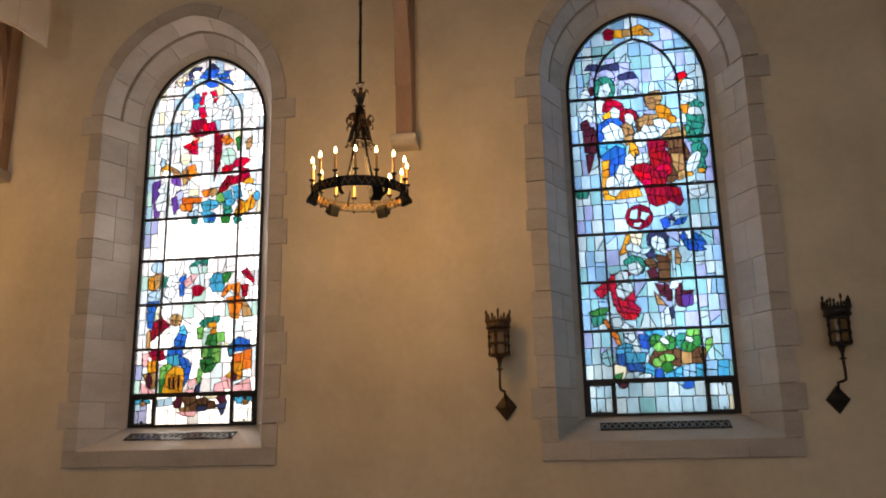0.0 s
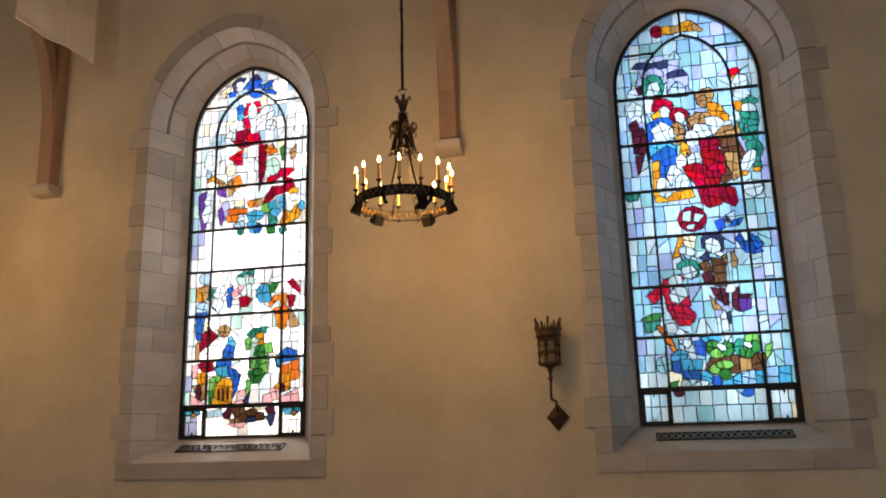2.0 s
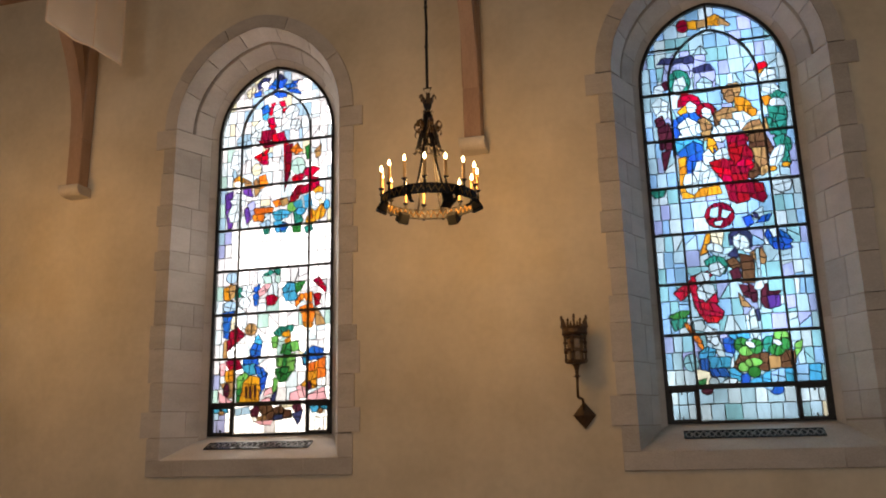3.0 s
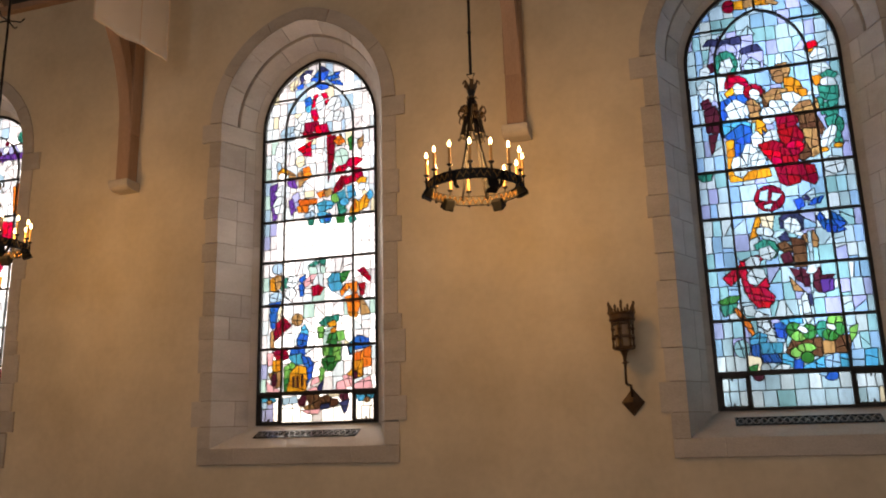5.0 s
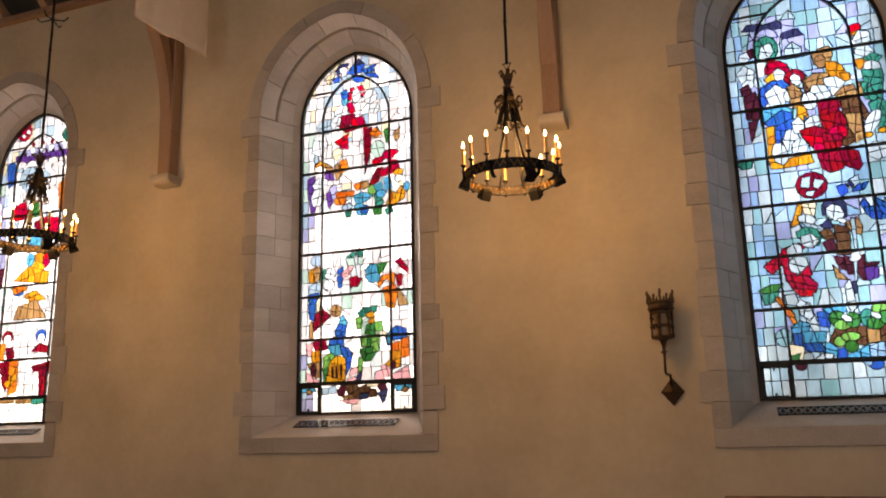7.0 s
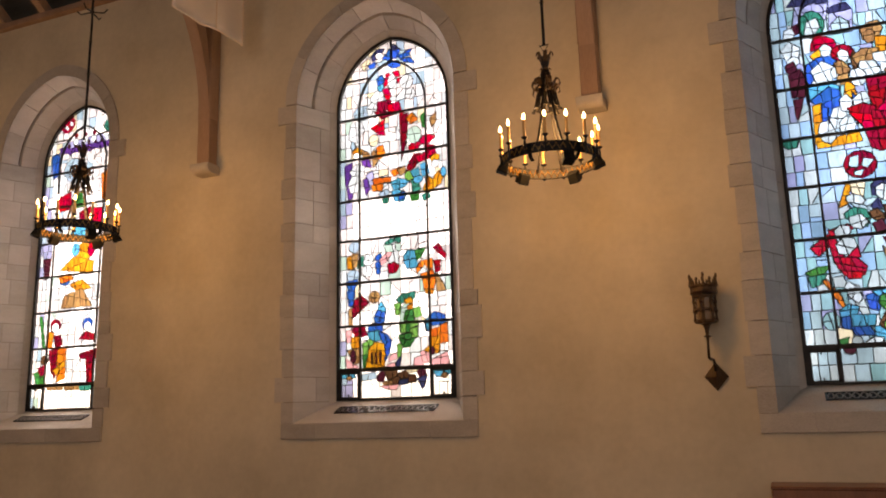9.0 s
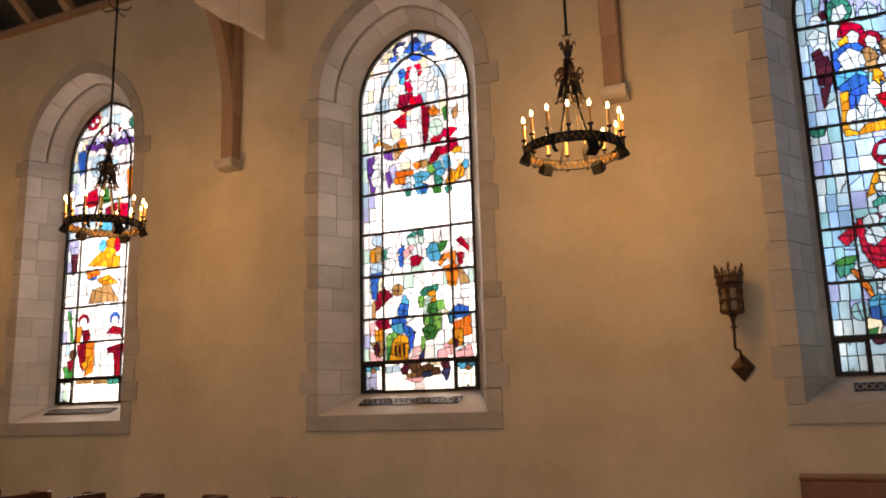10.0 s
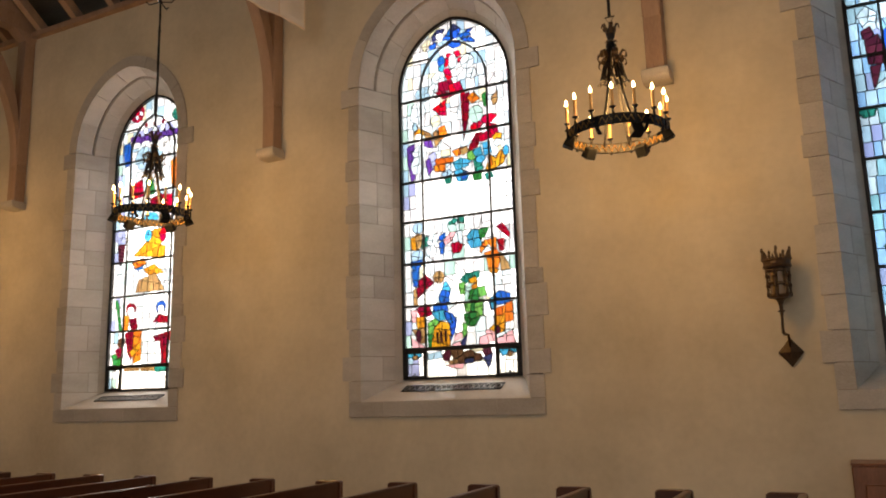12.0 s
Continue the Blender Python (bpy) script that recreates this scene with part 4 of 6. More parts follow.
    yield Q("brown", 0.02, 2.14, 0.06, 2.08, 0.17, 2.09, 0.15, 2.18)
    yield Q("slate", 0.03, 2.01, 0.15, 2.02, 0.16, 2.08, 0.04, 2.07)
    yield Q("brown", 0.15, 2.03, 0.26, 2.05, 0.25, 2.12, 0.16, 2.13)
    yield Q("plum", 0.24, 2.17, 0.30, 2.08, 0.38, 2.11, 0.36, 2.19)
    yield Q("slate", 0.26, 2.08, 0.32, 1.96, 0.35, 1.98, 0.39, 2.12)
    yield E("cream", 0.20, 2.17, 0.074, 0.027)
    yield Q("pink", -0.20, 2.01, -0.12, 1.97, 0.01, 1.96, 0.04, 2.02)


def shapes_of_blue_window():
    yield E("crimson", -0.24, 5.96, 0.067, 0.076)
    yield Q("gold", -0.19, 5.92, -0.09, 5.90, -0.08, 6.01, -0.19, 6.01)
    yield Q("tan", -0.10, 5.91, 0.00, 5.92, 0.00, 6.01, -0.10, 6.00)
    yield Q("gold", 0.00, 5.93, 0.14, 5.91, 0.19, 5.98, 0.10, 6.05, 0.00, 6.02)
    yield Q("tan", 0.11, 5.94, 0.21, 5.89, 0.24, 5.91, 0.14, 6.01)
    yield Q("peri", -0.52, 5.25, -0.37, 5.31, -0.36, 5.66, -0.46, 5.56)
    yield Q("slate", -0.54, 5.56, -0.38, 5.54, -0.37, 5.62, -0.48, 5.63)
    yield Q("peri", -0.40, 5.37, -0.20, 5.36, -0.15, 5.54, -0.39, 5.54)
    yield Q("slate", -0.39, 5.53, -0.15, 5.53, -0.17, 5.62, -0.37, 5.60)
    yield Q("peri", -0.17, 5.46, -0.05, 5.45, -0.04, 5.62, -0.15, 5.62)
    yield Q("frost", -0.17, 5.62, -0.02, 5.61, -0.08, 5.72)
    yield Q("slate", -0.18, 5.47, -0.17, 5.40, 0.04, 5.41, -0.01, 5.50, -0.07, 5.50)
    yield Q("peri", -0.19, 5.19, 0.02, 5.19, 0.04, 5.42, -0.17, 5.41)
    yield Q("frost", -0.16, 5.20, -0.01, 5.20, 0.00, 5.29, -0.08, 5.37, -0.16, 5.30)
    yield E("peri", -0.31, 5.45, 0.106, 0.102)
    yield E("teal", -0.33, 5.33, 0.118, 0.146)
    yield E("mist", -0.33, 5.30, 0.072, 0.109, -23, 5)
    yield E("mist", -0.54, 5.27, 0.060, 0.073, -18, 5)
    yield Q("plum", -0.51, 5.34, -0.48, 5.25, -0.43, 5.28, -0.46, 5.37)
    yield E("mist", -0.54, 5.08, 0.092, 0.116, 10, 5)
    yield E("mist", -0.53, 4.98, 0.066, 0.057, 29, 6)
    yield Q("plum", -0.61, 4.95, -0.60, 4.87, -0.54, 4.84, -0.50, 4.90, -0.53, 4.99)
    yield Q("plum", -0.59, 4.85, -0.58, 4.61, -0.46, 4.60, -0.44, 4.79, -0.47, 4.90)
    yield Q("plum", -0.57, 4.59, -0.56, 4.39, -0.54, 4.38, -0.50, 4.50, -0.47, 4.60)
    yield Q("gold", -0.45, 4.54, -0.42, 4.51, -0.40, 4.65, -0.45, 4.69)
    yield Q("peri", -0.44, 4.51, -0.39, 4.49, -0.37, 4.59, -0.43, 4.64)
    yield Q("crimson", -0.37, 5.06, -0.32, 5.05, -0.25, 5.13, -0.25, 5.22, -0.32, 5.20, -0.36, 5.13)
    yield Q("red", -0.33, 5.07, -0.19, 5.01, -0.13, 5.04, -0.15, 5.14, -0.23, 5.19, -0.33, 5.17)
    yield Q("gold", -0.38, 5.01, -0.35, 4.96, -0.27, 5.00, -0.26, 5.09)
    yield E("mist", -0.23, 5.03, 0.058, 0.086, 20, 6)
    yield Q("blue", -0.44, 4.79, -0.41, 4.70, -0.35, 4.79, -0.27, 4.91, -0.32, 4.97, -0.42, 4.93)
    yield Q("blue", -0.34, 4.98, -0.26, 4.84, -0.15, 4.89, -0.18, 4.98)
    yield E("mist", -0.28, 4.82, 0.116, 0.121, 7, 5)
    yield E("mist", -0.16, 4.80, 0.058, 0.070, 7, 7)
    yield Q("cyan", -0.43, 4.70, -0.42, 4.54, -0.17, 4.53, -0.15, 4.66, -0.25, 4.71)
    yield Q("blue", -0.42, 4.56, -0.33, 4.43, -0.18, 4.41, -0.14, 4.47, -0.16, 4.62, -0.25, 4.67)
    yield Q("blue", -0.39, 4.32, -0.38, 4.15, -0.20, 4.44, -0.35, 4.48)
    yield Q("gold", -0.42, 4.11, -0.36, 4.13, -0.34, 4.31, -0.33, 4.52, -0.41, 4.50)
    yield Q("gold", -0.41, 4.07, -0.28, 4.07, -0.28, 4.14, -0.41, 4.14)
    yield Q("gold", -0.29, 4.07, -0.02, 4.09, -0.04, 4.18, -0.20, 4.17, -0.29, 4.15)
    yield E("mist", -0.31, 4.22, 0.076, 0.123, 9, 7)
    yield E("mist", -0.20, 4.35, 0.076, 0.124, -11, 6)
    yield E("mist", -0.13, 4.26, 0.076, 0.096, -11, 7)
    yield E("crimson", -0.10, 4.99, 0.097, 0.086)
    yield E("mist", -0.09, 4.96, 0.052, 0.071, 19, 6)
    yield Q("tan", -0.18, 4.90, -0.16, 4.78, -0.08, 4.75, -0.04, 4.82, -0.11, 4.92)
    yield Q("tan", -0.17, 4.76, -0.14, 4.66, -0.07, 4.68, -0.07, 4.78)
    yield Q("gold", -0.13, 4.56, -0.10, 4.51, -0.02, 4.55, -0.03, 4.66, -0.10, 4.70)
    yield E("mist", -0.12, 4.48, 0.063, 0.097, -3, 5)
    yield Q("blue", -0.06, 4.46, -0.01, 4.50, -0.06, 4.59)
    yield E("mist", 0.02, 4.50, 0.095, 0.069, 30, 6)
    yield Q("brown", -0.03, 4.94, -0.02, 4.72, 0.02, 4.82, 0.01, 5.01)
    yield Q("tan", 0.08, 5.20, 0.09, 5.08, 0.22, 5.06, 0.27, 5.17, 0.24, 5.26, 0.15, 5.25)
    yield E("tan", 0.15, 5.11, 0.051, 0.071)
    yield Q("gold", 0.19, 4.94, 0.29, 4.88, 0.39, 4.89, 0.33, 5.04, 0.27, 5.09, 0.19, 5.10)
    yield Q("tan", -0.02, 4.94, 0.01, 4.85, 0.11, 4.86, 0.21, 4.88, 0.21, 4.98, 0.08, 5.00)
    yield Q("gold", 0.30, 4.96, 0.32, 4.86, 0.39, 4.88, 0.39, 4.95)
    yield E("mist", 0.24, 4.88, 0.107, 0.063, -17, 5)
    yield E("mist", 0.11, 4.79, 0.114, 0.091, -33, 5)
    yield E("mist", 0.01, 4.72, 0.076, 0.098, 11, 7)
    yield Q("tan", 0.23, 4.75, 0.26, 4.68, 0.35, 4.67, 0.44, 4.70, 0.41, 4.83, 0.31, 4.82)
    yield Q("brown", 0.28, 4.53, 0.35, 4.50, 0.44, 4.53, 0.43, 4.70, 0.28, 4.68)
    yield Q("tan", 0.44, 4.87, 0.45, 4.70, 0.50, 4.72, 0.49, 4.79)
    yield Q("tan", 0.30, 4.54, 0.32, 4.37, 0.36, 4.23, 0.43, 4.27, 0.44, 4.53)
    yield Q("brown", 0.24, 4.23, 0.28, 4.21, 0.36, 4.26, 0.33, 4.38, 0.26, 4.36)
    yield Q("brown", 0.44, 4.51, 0.47, 4.42, 0.51, 4.50, 0.44, 4.69)
    yield E("crimson", 0.22, 4.64, 0.063, 0.056)
    yield Q("crimson", 0.07, 4.70, 0.08, 4.53, 0.26, 4.54, 0.25, 4.70)
    yield Q("crimson", 0.07, 4.55, 0.11, 4.38, 0.28, 4.33, 0.31, 4.48, 0.26, 4.58)
    yield E("red", 0.22, 4.36, 0.088, 0.069)
    yield Q("crimson", -0.12, 4.43, -0.07, 4.36, 0.10, 4.33, 0.13, 4.41, 0.02, 4.46)
    yield Q("red", -0.11, 4.39, 0.01, 4.20, 0.10, 4.20, 0.10, 4.33, -0.04, 4.37)
    yield Q("crimson", 0.08, 4.38, 0.09, 4.19, 0.23, 4.21, 0.26, 4.33)
    yield Q("crimson", 0.01, 4.18, 0.04, 4.02, 0.11, 3.97, 0.23, 4.00, 0.24, 4.20)
    yield Q("crimson", 0.21, 4.19, 0.23, 4.03, 0.35, 3.96, 0.39, 4.01, 0.37, 4.16)
    yield E("mist", 0.47, 5.36, 0.064, 0.086, 7, 5)
    yield Q("red", 0.42, 5.40, 0.43, 5.34, 0.55, 5.39, 0.53, 5.45, 0.46, 5.44)
    yield Q("gold", 0.43, 5.35, 0.44, 5.32, 0.53, 5.34, 0.54, 5.38)
    yield E("mist", 0.54, 5.29, 0.088, 0.086, 25, 5)
    yield E("mist", 0.54, 5.15, 0.101, 0.071, -25, 5)
    yield Q("gold", 0.44, 5.07, 0.47, 4.96, 0.56, 5.00, 0.55, 5.08)
    yield Q("teal", 0.52, 5.07, 0.57, 5.01, 0.64, 5.00, 0.69, 5.07, 0.60, 5.12)
    yield E("mist", 0.59, 4.98, 0.081, 0.063, -23, 7)
    yield Q("teal", 0.49, 4.96, 0.50, 4.83, 0.58, 4.78, 0.67, 4.81, 0.67, 4.94)
    yield Q("teal", 0.47, 4.85, 0.49, 4.65, 0.55, 4.66, 0.52, 4.83)
    yield Q("teal", 0.52, 4.66, 0.56, 4.60, 0.64, 4.64, 0.66, 4.80, 0.52, 4.78)
    yield Q("teal", 0.51, 4.62, 0.55, 4.41, 0.60, 4.31, 0.65, 4.33, 0.62, 4.65)
    yield E("teal", 0.64, 4.54, 0.037, 0.082)
    yield E("mist", 0.52, 4.42, 0.062, 0.150, -31, 7)
    yield E("gold", 0.47, 4.30, 0.043, 0.027)
    yield E("gold", 0.60, 4.33, 0.043, 0.027)
    yield E("mist", 0.54, 4.14, 0.098, 0.094, -7, 7)
    yield Q("teal", -0.73, 4.18, -0.67, 4.10, -0.58, 4.11, -0.56, 4.19)
    yield E("crimson", -0.07, 3.87, 0.143, 0.134)
    yield Q("frost", -0.17, 3.86, -0.09, 3.84, -0.07, 3.96, -0.15, 3.95)
    yield Q("frost", -0.06, 3.85, -0.01, 3.83, 0.05, 3.90, -0.04, 3.93)
    yield Q("frost", -0.13, 3.77, -0.07, 3.76, -0.04, 3.82, -0.13, 3.81)
    yield Q("blue", 0.14, 3.83, 0.17, 3.72, 0.24, 3.76, 0.22, 3.85)
    yield Q("frost", 0.22, 3.86, 0.25, 3.79, 0.34, 3.83, 0.34, 3.93)
    yield Q("slate", 0.23, 3.83, 0.28, 3.80, 0.29, 3.84, 0.25, 3.88)
    yield Q("blue", 0.26, 3.76, 0.37, 3.77, 0.42, 3.85, 0.32, 3.83)
    yield Q("blue", 0.32, 3.64, 0.36, 3.54, 0.40, 3.49, 0.40, 3.61, 0.36, 3.70)
    yield Q("blue", 0.39, 3.49, 0.48, 3.47, 0.57, 3.49, 0.45, 3.63, 0.39, 3.59)
    yield Q("blue", 0.45, 3.69, 0.47, 3.58, 0.51, 3.51, 0.58, 3.56, 0.53, 3.63)
    yield Q("gold", -0.30, 3.47, -0.22, 3.50, -0.17, 3.67, -0.21, 3.71)
    yield Q("cream", -0.18, 3.70, -0.17, 3.60, -0.08, 3.56, -0.04, 3.72)
    yield E("mist", -0.15, 3.54, 0.087, 0.053, -19, 7)
    yield Q("frost", -0.20, 3.52, -0.13, 3.42, -0.01, 3.39, -0.08, 3.48)
    yield Q("slate", -0.01, 3.56, 0.20, 3.52, 0.21, 3.65, 0.15, 3.72, 0.05, 3.72, -0.01, 3.66)
    yield E("mist", 0.10, 3.58, 0.074, 0.092, 33, 7)
    yield E("mist", 0.16, 3.49, 0.061, 0.026, -25, 5)
    yield Q("slate", -0.04, 3.46, 0.01, 3.41, 0.07, 3.44, 0.04, 3.54)
    yield Q("brown", -0.05, 3.41, -0.03, 3.34, 0.06, 3.30, 0.08, 3.36, 0.02, 3.44)
    yield Q("brown", 0.07, 3.47, 0.08, 3.30, 0.20, 3.28, 0.20, 3.43)
    yield Q("tan", 0.17, 3.47, 0.22, 3.37, 0.30, 3.34, 0.32, 3.42, 0.28, 3.52)
    yield Q("plum", -0.04, 3.30, -0.01, 3.21, 0.08, 3.23, 0.05, 3.34)
    yield Q("brown", 0.08, 3.17, 0.19, 3.17, 0.20, 3.30, 0.08, 3.30)
    yield Q("plum", 0.03, 3.17, 0.07, 3.06, 0.15, 3.00, 0.15, 3.14)
    yield Q("tan", 0.02, 3.09, 0.04, 2.95, 0.14, 2.93)
    yield Q("plum", 0.12, 3.17, 0.14, 2.98, 0.19, 2.98, 0.21, 3.12)
    yield Q("plum", 0.21, 3.00, 0.25, 2.92, 0.29, 2.91, 0.31, 3.04, 0.29, 3.16, 0.23, 3.13)
    yield Q("plum", 0.28, 3.08, 0.30, 3.03, 0.39, 3.05, 0.42, 3.08)
    yield Q("purple", 0.28, 3.04, 0.29, 2.91, 0.39, 2.93, 0.40, 3.04)
    yield E("mist", 0.22, 3.14, 0.048, 0.064, -29, 5)
    yield Q("frost", 0.22, 3.19, 0.25, 3.19, 0.26, 3.51, 0.22, 3.51)
    yield Q("frost", 0.19, 2.92, 0.21, 2.91, 0.23, 3.10, 0.20, 3.10)
    yield Q("teal", -0.26, 3.42, -0.25, 3.37, -0.08, 3.27, -0.04, 3.36, -0.07, 3.44, -0.17, 3.47)
    yield E("mist", -0.15, 3.33, 0.087, 0.078, -13, 5)
    yield Q("red", -0.41, 3.27, -0.38, 3.18, -0.19, 3.27, -0.24, 3.32)
    yield Q("red", -0.58, 3.12, -0.51, 3.03, -0.43, 3.10, -0.36, 3.19, -0.41, 3.24)
    yield Q("red", -0.42, 3.20, -0.39, 2.95, -0.29, 2.99, -0.36, 3.21)
    yield E("mist", -0.29, 3.25, 0.081, 0.065, 27, 6)
    yield E("mist", -0.27, 3.11, 0.099, 0.090, 31, 6)
    yield Q("red", -0.29, 2.97, -0.16, 3.00, -0.18, 3.10, -0.28, 3.01)
    yield Q("red", -0.40, 3.02, -0.35, 2.88, -0.15, 2.83, -0.12, 2.91, -0.20, 3.00)
    yield Q("red", -0.35, 2.89, -0.29, 2.81, -0.19, 2.80, -0.15, 2.86)
    yield Q("green", -0.65, 2.89, -0.59, 2.85, -0.48, 2.87, -0.42, 2.94, -0.53, 2.94)
    yield Q("teal", -0.63, 2.85, -0.60, 2.74, -0.50, 2.78, -0.46, 2.87)
    yield Q("orange", -0.51, 2.81, -0.37, 2.55, -0.34, 2.56, -0.36, 2.65, -0.47, 2.82)
    yield Q("mist", -0.42, 2.83, -0.41, 2.74, -0.29, 2.72, -0.33, 2.84)
    yield Q("mist", -0.28, 2.76, -0.26, 2.58, -0.20, 2.45, -0.15, 2.47, -0.21, 2.74)
    yield E("mist", -0.26, 2.68, 0.055, 0.113, 25, 6)
    yield Q("cyan", -0.40, 2.52, -0.39, 2.44, -0.25, 2.48, -0.23, 2.55, -0.31, 2.58)
    yield Q("blue", -0.39, 2.36, -0.31, 2.34, -0.30, 2.47, -0.39, 2.46)
    yield Q("cyan", -0.31, 2.37, -0.12, 2.37, -0.10, 2.47, -0.31, 2.48)
    yield Q("blue", -0.17, 2.65, -0.15, 2.52, -0.07, 2.50, -0.03, 2.67)
    yield Q("cyan", -0.12, 2.68, -0.04, 2.61, 0.09, 2.64, 0.08, 2.70)
    yield Q("blue", -0.32, 2.37, -0.29, 2.29, -0.12, 2.28, -0.16, 2.37)
    yield Q("cyan", -0.13, 2.23, -0.02, 2.24, -0.02, 2.38, -0.13, 2.36)
    yield Q("blue", -0.04, 2.22, 0.04, 2.20, 0.06, 2.32, -0.03, 2.30)
    yield E("mist", -0.14, 2.23, 0.084, 0.043, 15, 5)
    yield E("aqua", -0.47, 2.43, 0.074, 0.087)
    yield Q("cyan", 0.04, 2.24, 0.05, 2.19, 0.21, 2.19, 0.27, 2.30, 0.23, 2.33)
    yield Q("azure", 0.23, 2.18, 0.36, 2.19, 0.37, 2.37, 0.23, 2.31)
    yield Q("cyan", 0.36, 2.19, 0.45, 2.19, 0.45, 2.38, 0.36, 2.34)
    yield Q("azure", 0.45, 2.19, 0.57, 2.21, 0.57, 2.38, 0.46, 2.37)
    yield Q("cyan", 0.56, 2.21, 0.67, 2.22, 0.68, 2.38, 0.57, 2.37)
    yield Q("brown", -0.09, 2.38, -0.04, 2.32, 0.06, 2.35, 0.08, 2.50, -0.03, 2.49)
    yield Q("brown", 0.06, 2.35, 0.22, 2.32, 0.24, 2.50, 0.06, 2.50)
    yield Q("tan", 0.23, 2.34, 0.33, 2.35, 0.35, 2.47, 0.23, 2.47)
    yield Q("brown", 0.33, 2.35, 0.45, 2.34, 0.49, 2.51, 0.34, 2.51)
    yield E("green", 0.00, 2.58, 0.072, 0.075)
    yield E("lime", 0.04, 2.52, 0.072, 0.049)
    yield E("green", 0.13, 2.56, 0.065, 0.074)
    yield E("teal", 0.25, 2.57, 0.059, 0.086)
    yield E("lime", 0.36, 2.65, 0.071, 0.056)
    yield E("green", 0.31, 2.52, 0.071, 0.061)
    yield E("green", 0.39, 2.57, 0.047, 0.061)
    yield Q("lime", 0.47, 2.44, 0.53, 2.51, 0.55, 2.61, 0.47, 2.57)
    yield E("lime", 0.00, 2.37, 0.054, 0.049)
    yield E("lime", 0.09, 2.41, 0.083, 0.043)
    yield E("green", 0.09, 2.32, 0.059, 0.055)
    yield E("mist", 0.08, 2.58, 0.053, 0.031, -32, 7)
    yield E("mist", 0.32, 2.59, 0.053, 0.031, -29, 5)
    yield Q("mist", 0.10, 2.70, 0.13, 2.62, 0.18, 2.68, 0.15, 2.94, 0.10, 2.89)
    yield Q("slate", 0.16, 2.91, 0.17, 2.80, 0.20, 2.80, 0.20, 2.92)
    yield E("blue", 0.27, 2.15, 0.064, 0.049)
    yield Q("azure", 0.16, 2.18, 0.18, 2.15, 0.23, 2.14, 0.25, 2.18)
    yield Q("green", -0.43, 2.26, -0.42, 2.21, -0.36, 2.22, -0.34, 2.28)
    yield E("plum", -0.35, 2.17, 0.054, 0.049)
    yield E("mist", -0.28, 2.24, 0.048, 0.049, 29, 7)


